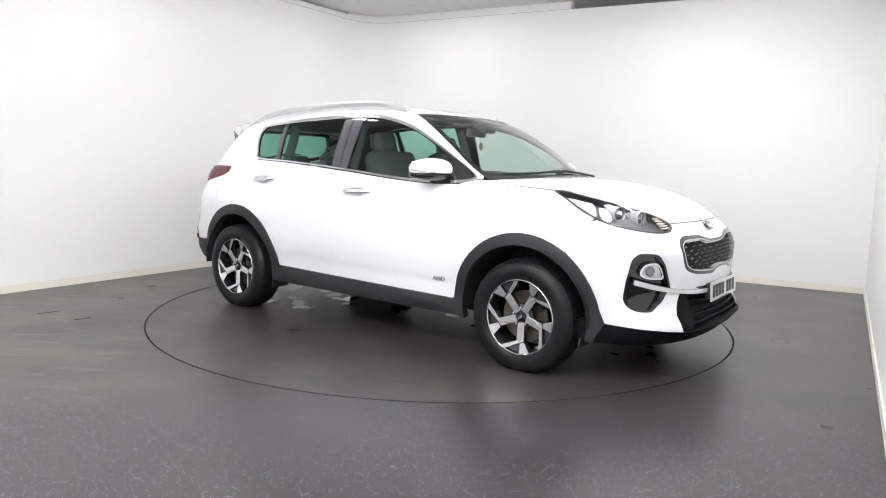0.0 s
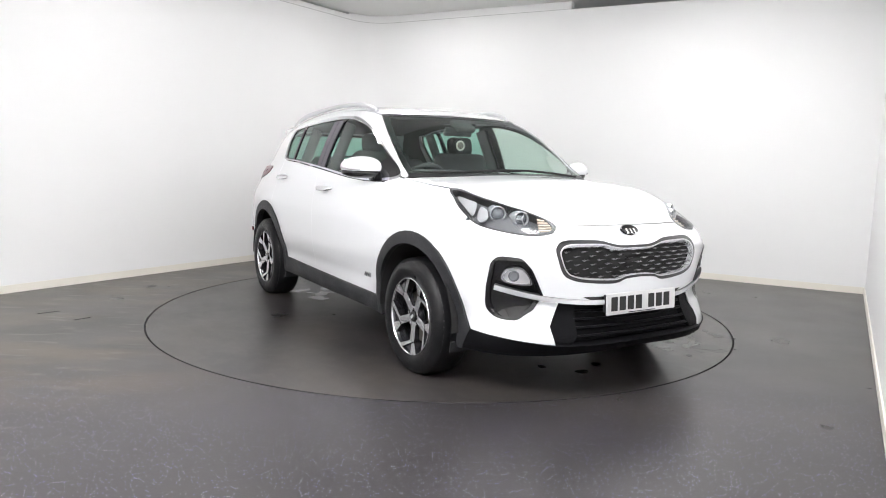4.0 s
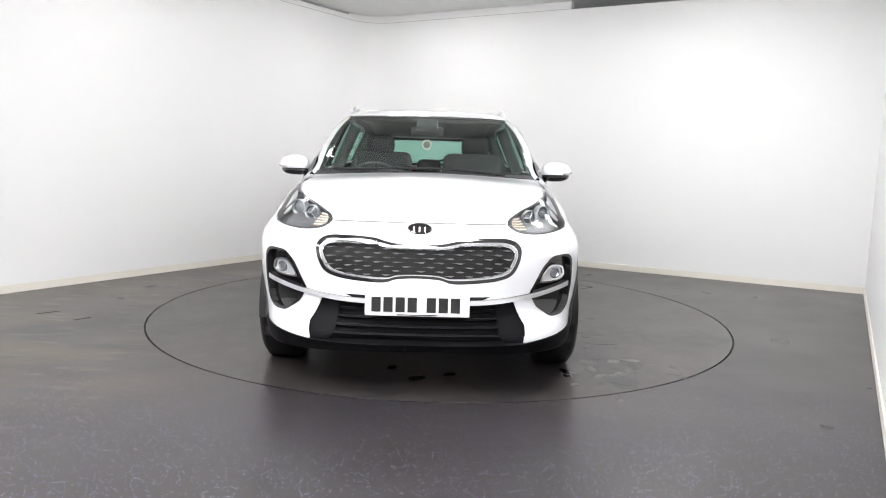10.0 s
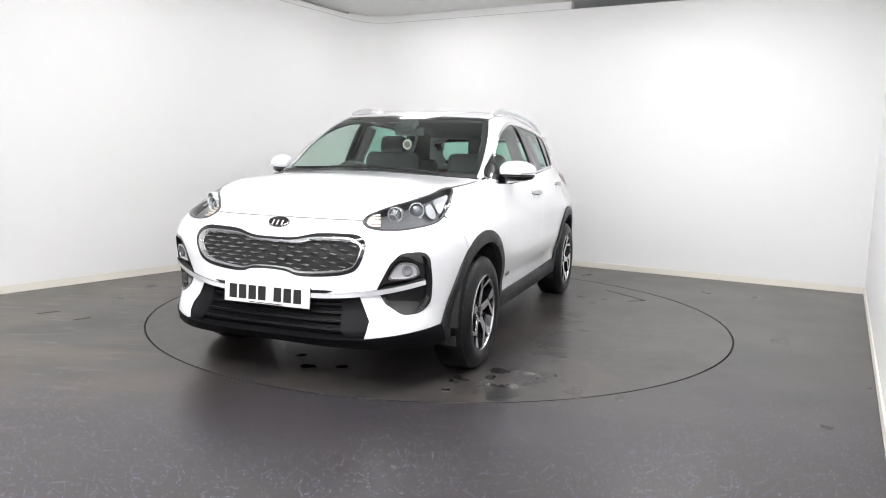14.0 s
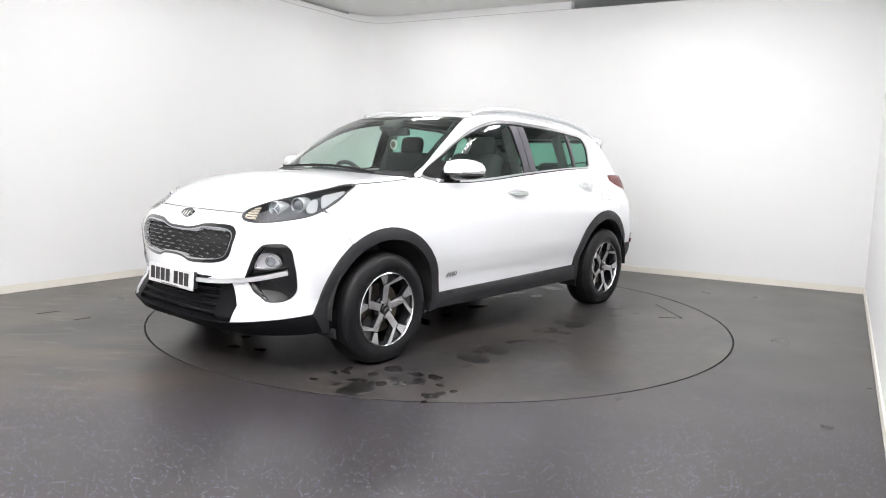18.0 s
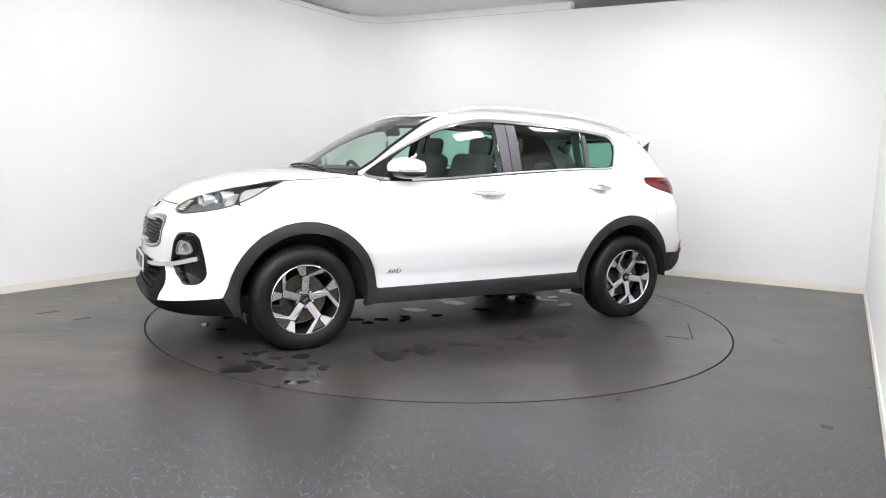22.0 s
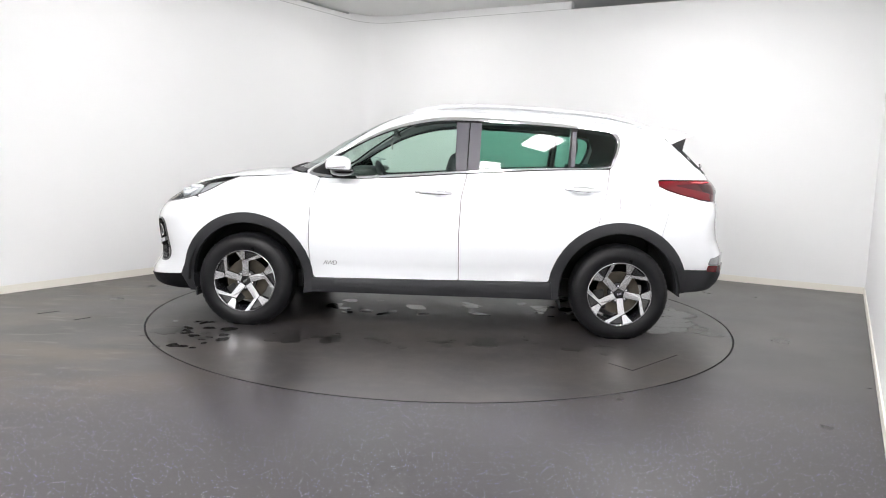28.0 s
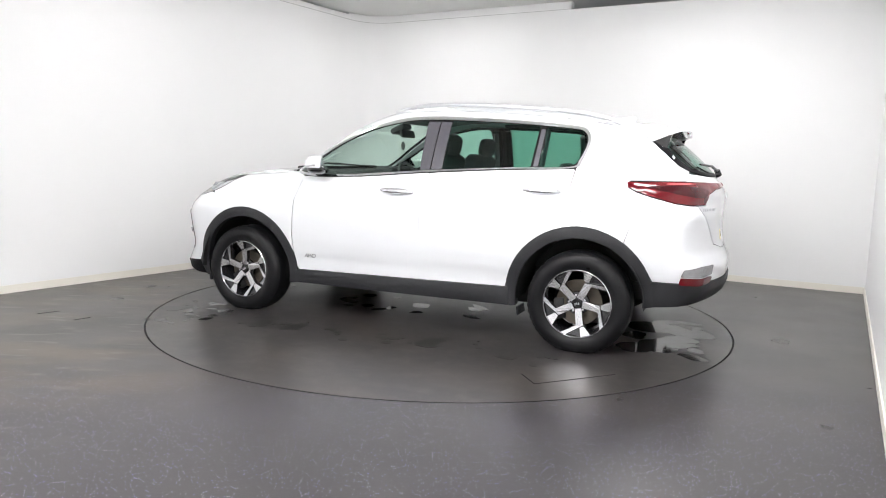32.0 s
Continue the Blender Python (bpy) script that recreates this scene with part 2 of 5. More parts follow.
tagged(pit, "dark recess in the floor below the turntable", "floor", kind="structure")

bm = bmesh.new()
lathe(bm, [(0, 0), (DISC_R - 0.002, 0)], 400)
turntable = part("turntable", bm, DISCFLOOR)
# the disc's side is blackened: shade of the groove put into the colour
bm = bmesh.new()
lathe(bm, [(DISC_R - 0.002, 0.0), (DISC_R, -0.002), (DISC_R, -0.04), (0, -0.04)], 400)
part("turntable_edge", bm, MATTBLACK, turntable, "turntable edge blackened to stand in for the groove's shade")
HATCH = [(-1.125, 1.395), (-1.243, 1.540), (-1.620, 1.140)]
tagged(turntable, "round dark grey vinyl-covered turntable set flush in the floor", "turntable")

WATER = mat("standing_water", (0.022, 0.021, 0.020), 0.07, spec=0.5)
WETVINYL = mat("damp_dark_vinyl", (0.011, 0.0105, 0.010), 0.30, vary=0.3, vscale=20)


def splash(name, x, y, rx, ry, turn, thick, material):
    """A thin blot with an uneven outline, lying on the turntable."""
    n = 44
    waves = [(k, random.uniform(-1, 1) * 0.42 / k ** 0.95, random.uniform(0, math.tau)) for k in (2, 3, 4, 6, 9)]
    bm = bmesh.new()
    c, sn = math.cos(turn), math.sin(turn)
    rings = []
    for f, z in ((1.0, 0.0002), (0.985, thick)):
        ring = []
        for i in range(n):
            a = i * math.tau / n
            r = f * max(0.25, 1 + sum(h * math.sin(k * a + p) for k, h, p in waves))
            u, v = rx * r * math.cos(a), ry * r * math.sin(a)
            ring.append(bm.verts.new((x + u * c - v * sn, y + u * sn + v * c, z)))
        rings.append(ring)
    for i in range(n):
        bm.faces.new((rings[0][i], rings[0][(i + 1) % n], rings[1][(i + 1) % n], rings[1][i]))
    bm.faces.new(rings[1])
    part(name, bm, material, turntable, smooth=False)


random.seed(11)
# (count, x range, y range, size range): rinse water that dripped from the car, and drying spots beside it
for count, x0, x1, y0, y1, r0, r1 in ((14, 1.38, 1.74, 0.82, 1.45, 0.02, 0.07), (26, -1.25, 0.95, -0.30, 0.24, 0.03, 0.10), (26, -2.08, -1.56, -0.60, 0.55, 0.06, 0.17), (10, -1.25, -0.65, -0.86, -0.35, 0.03, 0.09), (3, 1.60, 1.98, -0.30, 0.15, 0.03, 0.06), (7, 1.62, 1.92, 0.60, 1.02, 0.02, 0.06)):
    for k in range(count):
        r = random.uniform(r0, r1)
        splash("puddle", random.uniform(x0, x1), random.uniform(y0, y1), r, r * random.uniform(0.45, 0.9), random.uniform(0, math.tau), 0.0005 + 0.00003 * k, WATER)
for k in range(46):
    r = random.choice((0.015, 0.02, 0.025, 0.03, 0.045, 0.07))
    splash("damp_spot", random.uniform(-1.35, 1.95), random.gauss(1.07, 0.11), r * random.uniform(1.0, 1.8), r, random.gauss(0, 0.5), 0.0004 + 0.00003 * k, WETVINYL)


# ceiling with its lamps
def ceiling_slab():
    pts = [FRONT_L - LDIR - BDIR, CORNER + LDIR - BDIR, BACK_B + LDIR + BDIR, FRONT_R - LDIR + BDIR]
    vs = [(p.x, p.y, CEIL_Z) for p in pts] + [(p.x, p.y, CEIL_Z + 0.1) for p in pts]
    fs = [(0, 1, 2, 3), (7, 6, 5, 4)] + [(k, k + 4, (k + 1) % 4 + 4, (k + 1) % 4) for k in range(4)]
    ob = mesh_ob("ceiling", vs, fs, CEIL, smooth=False)
    return tagged(ob, "off-white flat suspended ceiling board", "ceiling", kind="structure")


ceiling_slab()
GRID = Matrix(((BDIR.x, LDIR.x, 0, 0), (BDIR.y, LDIR.y, 0, 0), (0, 0, 1, 0), (0, 0, 0, 1)))


def ceiling_lamp():
    root = new("ceiling_light")
    bm = bmesh.new()
    for sx, sy, lx, ly in ((0, 0.212, 0.448, 0.024), (0, -0.212, 0.448, 0.024), (0.212, 0, 0.024, 0.400), (-0.212, 0, 0.024, 0.400)):
        box(bm, (lx, ly, 0.03), Matrix.Translation((sx, sy, -0.012)))
    part("frame", bm, mat("white_lamp_frame", (0.8, 0.8, 0.8), 0.4), root)
    # the proud glowing sides are added to brighten the upper walls and ceiling
    bm = bmesh.new()
    box(bm, (0.398, 0.398, 0.062), Matrix.Translation((0, 0, -0.026)), 0.006, 2)
    part("diffuser", bm, LED, root, "glowing white square diffuser standing proud of its frame")
    return tagged(root, "square white LED panel lamp set in the ceiling", "ceiling lamp", "ceiling lamps")


lamp = ceiling_lamp()
# the 2.0 row follows window reflections; other lamps are added to even the light
spots = [(2.0, a) for a in (-4.75, -3.6, -2.45, -1.3, -0.15, 1.0)] + [(-1.7, -0.8), (-1.7, 1.9), (1.3, 1.6), (-0.8, -5.0), (-0.2, -5.3), (0.4, -5.6), (0.4, -4.4)]
spots += [(0.4, -3.8), (0.7, -5.0), (1.0, -3.5), (1.3, -4.7), (1.6, -5.3), (1.6, -4.1), (2.2, -5.6)]
spots = [HUB + BDIR * b + LDIR * a for b, a in spots]
for k, s in enumerate(spots):
    m = Matrix.Translation((s.x, s.y, CEIL_Z)) @ GRID.to_3x3().normalized().to_4x4()
    if k == 0:
        lamp.matrix_basis = m
    else:
        copy_thing(lamp, m)

# ---- the car's skin: one smooth implicit surface on which all panels lie ----
# car space: x forward from the middle of the wheelbase, y to its left, z up from the ground
def lerp_curve(x, xs, ys):
    """Smooth (monotone cubic) curve through a few stations."""
    xs, ys = np.array(xs, float), np.array(ys, float)
    h = np.diff(xs)
    d = np.diff(ys) / h
    m = np.zeros_like(ys)
    m[1:-1] = np.where(d[:-1] * d[1:] > 0, 2 * d[:-1] * d[1:] / (d[:-1] + d[1:] + 1e-12), 0)
    m[0], m[-1] = d[0], d[-1]
    x = np.clip(x, xs[0], xs[-1])
    i = np.clip(np.searchsorted(xs, x) - 1, 0, len(h) - 1)
    t = (x - xs[i]) / h[i]
    return (ys[i] * (1 + 2 * t) * (1 - t) ** 2 + h[i] * m[i] * t * (1 - t) ** 2 + ys[i + 1] * t * t * (3 - 2 * t) - h[i] * m[i + 1] * t * t * (1 - t))


def smax(a, b, k):
    h = np.maximum(k - np.abs(a - b), 0) / k
    return np.maximum(a, b) + h * h * k * 0.25


def half_width(x, z):
    w = lerp_curve(z, [0.15, 0.30, 0.44, 0.52, 0.62, 0.80, 0.95, 1.05, 1.15, 1.25, 1.35, 1.45, 1.55, 1.7], [0.86, 0.885, 0.894, 0.912, 0.926, 0.930, 0.912, 0.885, 0.845, 0.807, 0.764, 0.716, 0.663, 0.575])
    low = 1 - 0.020 * x * x
    high = 1 - np.where(x < 0, 0.050, 0.058) * x * x
    s = np.clip((z - 0.85) / 0.35, 0, 1)
    w = w * (low + (high - low) * s)
    nose = np.clip((x - 1.35) / 0.45, 0, 1)
    w = w - nose * nose * (3 - 2 * nose) * 0.046 * np.clip((z - 0.80) / 0.14, 0, 1)
    return w + 0.030 * np.exp(-((np.abs(x) - 1.335) / 0.42) ** 2) * np.clip((0.95 - z) / 0.2, 0, 1)


def top_height(x, y):
    u = x + 0.30 * y * y * np.clip(x / 0.8, 0, 1) * np.clip((1.55 - x) / 0.4, 0, 1)
    z = lerp_curve(u, [-2.5, -2.05, -1.80, -1.55, -1.30, -0.9, -0.45, 0.0, 0.20, 0.38, 0.75, 1.00, 1.14, 1.24, 1.5, 1.8, 2.0, 2.12, 2.3],
                   [1.10, 1.34, 1.468, 1.530, 1.580, 1.622, 1.637, 1.615, 1.583, 1.536, 1.364, 1.212, 1.144, 1.134, 1.104, 1.034, 0.966, 0.893, 0.70])
    crown = np.clip((x - 1.2) / 0.25, 0, 1) * np.clip((2.05 - x) / 0.2, 0, 1)
    return z - 0.055 * y * y + crown * (0.012 - 0.022 * y * y)


def front_x(y, z):
    base = lerp_curve(z, [0.15, 0.24, 0.32, 0.45, 0.60, 0.75, 0.86, 0.95, 1.1], [2.10, 2.19, 2.235, 2.215, 2.205, 2.185, 2.14, 2.06, 1.9])
    y = np.abs(y)
    s = np.clip((z - 0.52) / 0.22, 0, 1)
    chin = np.clip((0.46 - z) / 0.12, 0, 1)
    return base + 0.006 * s - (1 - s) * ((1 - chin) * 0.43 * y ** 2.2 + chin * 0.65 * y ** 4) - s * 0.40 * y ** 2.9 - 0.5 * np.maximum(z - 0.82, 0) * y


def rear_x(y, z):
    base = lerp_curve(z, [0.2, 0.32, 0.45, 0.60, 0.70, 0.85, 1.03, 1.14, 1.43, 1.6], [-2.02, -2.12, -2.20, -2.21, -2.17, -2.155, -2.165, -2.105, -1.835, -1.68])
    return base + 0.30 * np.abs(y) ** 2.4 + 0.12 * y * y * np.clip((z - 0.9) / 0.12, 0, 1)


def body(P):
    x, y, z = P[:, 0], np.abs(P[:, 1]), P[:, 2]
    f = smax(y - half_width(x, z), (z - top_height(x, y)) * 0.85, 0.13)
    f = smax(f, x - front_x(y, z), 0.13)
    f = smax(f, rear_x(y, z) - x, 0.12)
    low = 0.19 + 0.05 * np.clip((x - 1.75) / 0.4, 0, 1) + 0.12 * np.clip((-1.65 - x) / 0.35, 0, 1)
    return smax(f, low - z, 0.05)


def gradient(P):
    e = 1e-4
    g = np.stack([body(P + e * a) - body(P - e * a) for a in np.eye(3)], 1)
    return g / np.linalg.norm(g, axis=1, keepdims=True)


def shoot(mode, A):
    """Where rays from outside meet the skin. mode: the way of looking; A: the two coordinates across it."""
    A = np.asarray(A, float)
    a, b = A[:, 0], A[:, 1]
    o = np.zeros_like(a)
    if mode == "side":
        O, D, far = np.stack([a, o + 1.15, b], 1), np.array([[0, -1.0, 0]]), 1.1
    elif mode == "top":
        O, D, far = np.stack([a, b, o + 1.8], 1), np.array([[0, 0, -1.0]]), 1.2
    elif mode == "front":
        O, D, far = np.stack([o + 2.6, a, b], 1), np.array([[-1.0, 0, 0]]), 2.0
    elif mode == "rear":
        O, D, far = np.stack([o - 2.6, a, b], 1), np.array([[1.0, 0, 0]]), 1.8
    else:
        s = 1.0 if mode == "nose" else -1.0
        c = np.stack([s * np.cos(a), np.sin(a), o], 1)
        O, D, far = np.stack([o + s * 1.2, o, b], 1) + c * 1.6, -c, 1.6
    n = 56
    lo, hi = np.zeros_like(a), np.full_like(a, far)
    done = np.zeros(len(a), bool)
    best, arg = np.full_like(a, 9.0), np.zeros_like(a)
    for k in range(n + 1):
        t = far * k / n
        v = body(O + D * t)
        better = v < best
        best, arg = np.where(better, v, best), np.where(better, t, arg)
        hit = (v < 0) & ~done
        hi = np.where(hit, t, hi)
        lo = np.where(hit, t - far / n, lo)
        done |= hit
    for _ in range(16):
        mid = (lo + hi) / 2
        inside = body(O + D * mid[:, None]) < 0
        hi, lo = np.where(inside, mid, hi), np.where(inside, lo, mid)
    t = np.where(done, hi, arg)
    return O + D * t[:, None]


def to_nose(points, mode="front"):
    """Turns outline points of a front (or rear) view into angle and height round the nose (or tail)."""
    P = shoot(mode, points)
    s = 1.0 if mode == "front" else -1.0
    return np.stack([np.arctan2(P[:, 1], s * P[:, 0] - 1.2), P[:, 2]], 1)


def smooth_loop(points, n=8):
    """A closed Catmull-Rom loop."""
    p = np.array(points, float)
    out = []
    for i in range(len(p)):
        a, b, c, d = p[i - 1], p[i], p[(i + 1) % len(p)], p[(i + 2) % len(p)]
        for k in range(n):
            t = k / n
            out.append(0.5 * (2 * b + (c - a) * t + (2 * a - 5 * b + 4 * c - d) * t * t + (3 * b - a - 3 * c + d) * t ** 3))
    return np.array(out)


def round_loop(points, r=0.02, step=0.04, n=4):
    """A closed polygon with rounded corners and divided sides. A point may bring its own radius as third number."""
    out = []
    m = len(points)
    for i in range(m):
        p = np.array(points[i][:2], float)
        a, c = np.array(points[i - 1][:2], float), np.array(points[(i + 1) % m][:2], float)
        rr = points[i][2] if len(points[i]) > 2 else r
        la, lc = np.linalg.norm(a - p), np.linalg.norm(c - p)
        q, s = p + (a - p) / la * min(rr, la * 0.45), p + (c - p) / lc * min(rr, lc * 0.45)
        if rr > 0:
            out += [q * (1 - t) ** 2 + p * 2 * t * (1 - t) + s * t * t for t in np.linspace(0, 1, n + 1)]
        else:
            out.append(p)
            s = p
        nxt = np.array(points[(i + 1) % m][:2], float)
        rn = points[(i + 1) % m][2] if len(points[(i + 1) % m]) > 2 else r
        e = nxt + (p - nxt) / lc * min(rn, lc * 0.45) if rn > 0 else nxt
        k = int(np.linalg.norm(e - s) / step)
        out += [s + (e - s) * j / (k + 1) for j in range(1, k + 1)]
    return np.array(out)


def inside(P, loop):
    x, y = P[:, 0][:, None], P[:, 1][:, None]
    a, b = loop, np.roll(loop, -1, 0)
    c = ((a[None, :, 1] > y) != (b[None, :, 1] > y)) & (x < (b[None, :, 0] - a[None, :, 0]) * (y - a[None, :, 1]) / (b[None, :, 1] - a[None, :, 1] + 1e-15) + a[None, :, 0])
    return c.sum(1) % 2 == 1


def fill(loop, holes=(), step=0.04):
    """Triangles that fill an outline with holes: points, faces, and the loops as index lists."""
    loops = [np.asarray(loop)] + [np.asarray(h) for h in holes]
    pts, edges, ids = [], [], []
    for L in loops:
        k = len(pts)
        pts += L.tolist()
        ids.append(list(range(k, k + len(L))))
        edges += [(k + i, k + (i + 1) % len(L)) for i in range(len(L))]
    lo, hi = loops[0].min(0), loops[0].max(0)
    gx, gy = np.arange(lo[0] + step * 0.5, hi[0], step), np.arange(lo[1] + step * 0.5, hi[1], step)
    if len(gx) and len(gy):
        G = np.array([(x + (0.5 * step if j % 2 else 0), y) for j, y in enumerate(gy) for x in gx])
        ok = inside(G, loops[0])
        for h in loops[1:]:
            ok &= ~inside(G, h)
        G = G[ok]
        B = np.concatenate(loops)
        if len(G):
            near = np.array([np.min(np.sum((B - g) ** 2, 1)) for g in G])
            pts += G[near > (0.4 * step) ** 2].tolist()
    V, _, F, orig, *_ = delaunay_2d_cdt([Vector(p) for p in pts], edges, [], 0, 1e-7)
    back = {}
    for i, o in enumerate(orig):
        for k in o:
            back[k] = i
    Q = np.array([tuple(v) for v in V])
    F = np.array([f for f in F if len(f) == 3])
    C = Q[F].mean(1)
    ok = inside(C, loops[0])
    for h in loops[1:]:
        ok &= ~inside(C, h)
    a, b, c = Q[F[:, 0]], Q[F[:, 1]], Q[F[:, 2]]
    area = np.abs((b - a)[:, 0] * (c - a)[:, 1] - (b - a)[:, 1] * (c - a)[:, 0])
    span = np.maximum(np.linalg.norm(b - a, axis=1), np.maximum(np.linalg.norm(c - a, axis=1), np.linalg.norm(c - b, axis=1)))
    ok &= area / span > 4e-4
    return Q, F[ok], [[back[k] for k in L] for L in ids]


def panel(name, mode, loop, material, parent, holes=(), step=0.04, lift=0.0, depth=0.012, mirror=False, label="", swell=0.0):
    """A piece of the car's skin inside an outline, with turned-in edges. lift: metres proud of the skin. mirror: on the car's right."""
    Q, F, loops = fill(loop, holes, step)
    P = shoot(mode, Q)
    N = gradient(P)
    if swell:
        B = Q[sum(loops, [])]
        dist = np.sqrt(np.array([np.min(np.sum((B - q) ** 2, 1)) for q in Q]))
        lift = lift + swell * np.clip(dist / 0.05, 0, 1) ** 0.5
        P = P + N * np.asarray(lift)[:, None]
    else:
        P = P + N * lift
    fn = np.cross(P[F[:, 1]] - P[F[:, 0]], P[F[:, 2]] - P[F[:, 0]])
    flip = np.sum(fn * N[F[:, 0]], 1) < 0
    F = np.where(flip[:, None], F[:, ::-1], F)
    verts, faces = [tuple(p) for p in P], [tuple(f) for f in F]
    normals = [tuple(v) for v in N]
    if depth:
        for L in loops:
            k, n = len(verts), len(L)
            for i in L:
                verts.append(tuple(P[i]))
                normals.append(tuple(N[i]))
            for i in L:
                verts.append(tuple(P[i] - N[i] * depth))
                normals.append(tuple(N[i]))
            for i in range(n):
                j = (i + 1) % n
                faces.append((k + i, k + j, k + n + j, k + n + i))
    if mirror:
        verts = [(x, -y, z) for x, y, z in verts]
        faces = [f[::-1] for f in faces]
    me = bpy.data.meshes.new(name)
    me.from_pydata([tuple(map(float, v)) for v in verts], [], [tuple(map(int, f)) for f in faces])
    me.materials.append(material)
    me.shade_smooth()
    if not swell:
        me.normals_split_custom_set_from_vertices([(a, -b, c) if mirror else (a, b, c) for a, b, c in normals])
    ob = new(name, me)
    ob.parent = parent
    if label:
        tagged(ob, label)
    return ob


def both(name, mode, loop, material, parent, **kw):
    """The same panel on the car's left and right."""
    return [panel(name, mode, loop, material, parent, mirror=k, **kw) for k in (False, True)]


def mirrored(loop):
    """The outline on the other side of a front, rear or round view."""
    return np.asarray(loop)[::-1] * np.array([-1, 1])


car = new("car")
tagged(car, "white five-door family SUV with black cladding on the turntable", "car")
FRONT_AXLE, REAR_AXLE, HUB_Z = 1.335, -1.335, 0.338
WHEEL_Z = 0.325


def arch(cx, r, z_end, rear_end=None, squash=1.0, n=22):
    """Points of a wheel arch from its front foot over the top to its rear foot."""
    a0 = math.asin((z_end - HUB_Z) / r)
    a1 = math.asin(((rear_end if rear_end is not None else z_end) - HUB_Z) / r)
    return [(cx + r * math.cos(a0 + (math.pi - a1 - a0) * k / n) * squash, HUB_Z + r * math.sin(a0 + (math.pi - a1 - a0) * k / n)) for k in range(n + 1)]


# outlines in the side view (x, z)
ARCH_F, ARCH_R = arch(1.325, 0.482, 0.36, 0.37), arch(-1.325, 0.490, 0.40, 0.50)
DLO = smooth_loop([(0.90, 1.115), (0.80, 1.085), (0.60, 1.080), (0.30, 1.095), (-0.22, 1.14), (-0.80, 1.178), (-1.22, 1.196), (-1.285, 1.25), (-1.325, 1.38), (-1.29, 1.455), (-1.20, 1.478), (-0.90, 1.505), (-0.55, 1.525), (-0.22, 1.535), (0.03, 1.522), (0.31, 1.452), (0.55, 1.340), (0.76, 1.215)], 6)


def below_dlo(x):
    return np.interp(x, [-1.25, -0.80, -0.22, 0.30, 0.60, 0.80, 0.92], [1.190, 1.172, 1.134, 1.089, 1.074, 1.078, 1.105])


def belt(x0, x1, n=10):
    return [(x, float(below_dlo(x))) for x in np.linspace(x0, x1, n)]


FENDER_TOP = [(0.93, 1.118), (1.10, 1.100), (1.44, 1.066)]
SILL_Z = lambda x: 0.364 + (0.851 - x) * 0.0155
front_door = [*belt(0.805, -0.236), (-0.200, 0.97), (-0.19, 0.70), (-0.196, SILL_Z(-0.2)), (0.83, SILL_Z(0.83)), (0.858, 0.40), (0.872, 0.62), (0.862, 0.90)]
rear_door = [(-0.2415, 1.132), *belt(-0.30, -1.245), (-1.215, 1.0), (-1.1655, 0.82), (-1.1645, 0.800)] + [p for p in ARCH_R[::-1] if p[0] > -1.15] + [(-0.83, SILL_Z(-0.83)), (-0.2015, SILL_Z(-0.2)), (-0.1955, 0.70), (-0.2055, 0.97)]
both("front_door", "side", round_loop(front_door, 0.012), PAINT, car, step=0.045)
both("rear_door", "side", round_loop(rear_door, 0.006), PAINT, car, step=0.045)


def line(a, b, n):
    return [tuple(np.array(a, float) + (np.array(b, float) - np.array(a, float)) * k / n) for k in range(n + 1)]


def top_edge(points):
    """Side-view points (x, z) of the skin above plan points (x, y)."""
    P = shoot("top", np.array(points, float))
    return [(float(p[0]), float(p[2])) for p in P]


# seams seen from above (x, y), on the car's left
SCREEN_SIDE = [(x, y + 0.024 * math.sin(math.pi * k / 12)) for k, (x, y) in enumerate(line((0.925, 0.722), (0.285, 0.592), 12))]
ROOF_SIDE = [(x, 0.588 + 0.022 * math.sin(math.pi * (0.285 - x) / 1.9)) for x in np.linspace(0.262, -1.56, 22)]

# headlamp outline round the nose (degrees, height): lower edge from the rear tip, then back along the upper edge
LAMP_LOW = [(72.5, 1.068), (67.0, 1.025), (62.0, 0.972), (57.0, 0.930), (53.0, 0.903), (49.0, 0.887), (44.0, 0.872), (39.0, 0.861), (34.6, 0.859), (30.6, 0.869)]
LAMP_UP = [(28.9, 0.890), (30.4, 0.922), (33.4, 0.943), (38.6, 0.971), (45.0, 0.996), (51.0, 1.018), (58.5, 1.041), (66.0, 1.064)]
HEADLAMP = smooth_loop([(radians(a), z) for a, z in LAMP_LOW + LAMP_UP], 4)
lamp_pts = shoot("nose", HEADLAMP)
n_low = 4 * (len(LAMP_LOW) - 1) + 2
lamp_low, lamp_up = lamp_pts[:n_low], lamp_pts[n_low:]
TIP = lamp_pts[0]
HOOD_SIDE = [(0.93, 0.765), (1.08, 0.748), (1.25, 0.742), (float(TIP[0]) - 0.012, float(TIP[1]) + 0.002)]
hood_seam = top_edge(HOOD_SIDE)

# bonnet, seen from above
hood_left = [(float(p[0]), float(p[1]) - 0.005) for p in lamp_up]
front_edge = shoot("nose", np.array([(radians(a), 0.904) for a in np.linspace(0.0, 28.5, 9)]))
half = [(float(p[0]), float(p[1])) for p in front_edge] + hood_left + [(x, y - 0.004) for x, y in HOOD_SIDE[::-1]] + [(0.985, 0.735), (1.07, 0.60), (1.135, 0.40), (1.165, 0.20)]
bonnet_loop = half + [(1.172, 0.0)] + [(x, -y) for x, y in half[::-1][:-1]]
panel("bonnet", "top", round_loop(bonnet_loop, 0.0, 0.04), PAINT, car, step=0.045, depth=0.015)

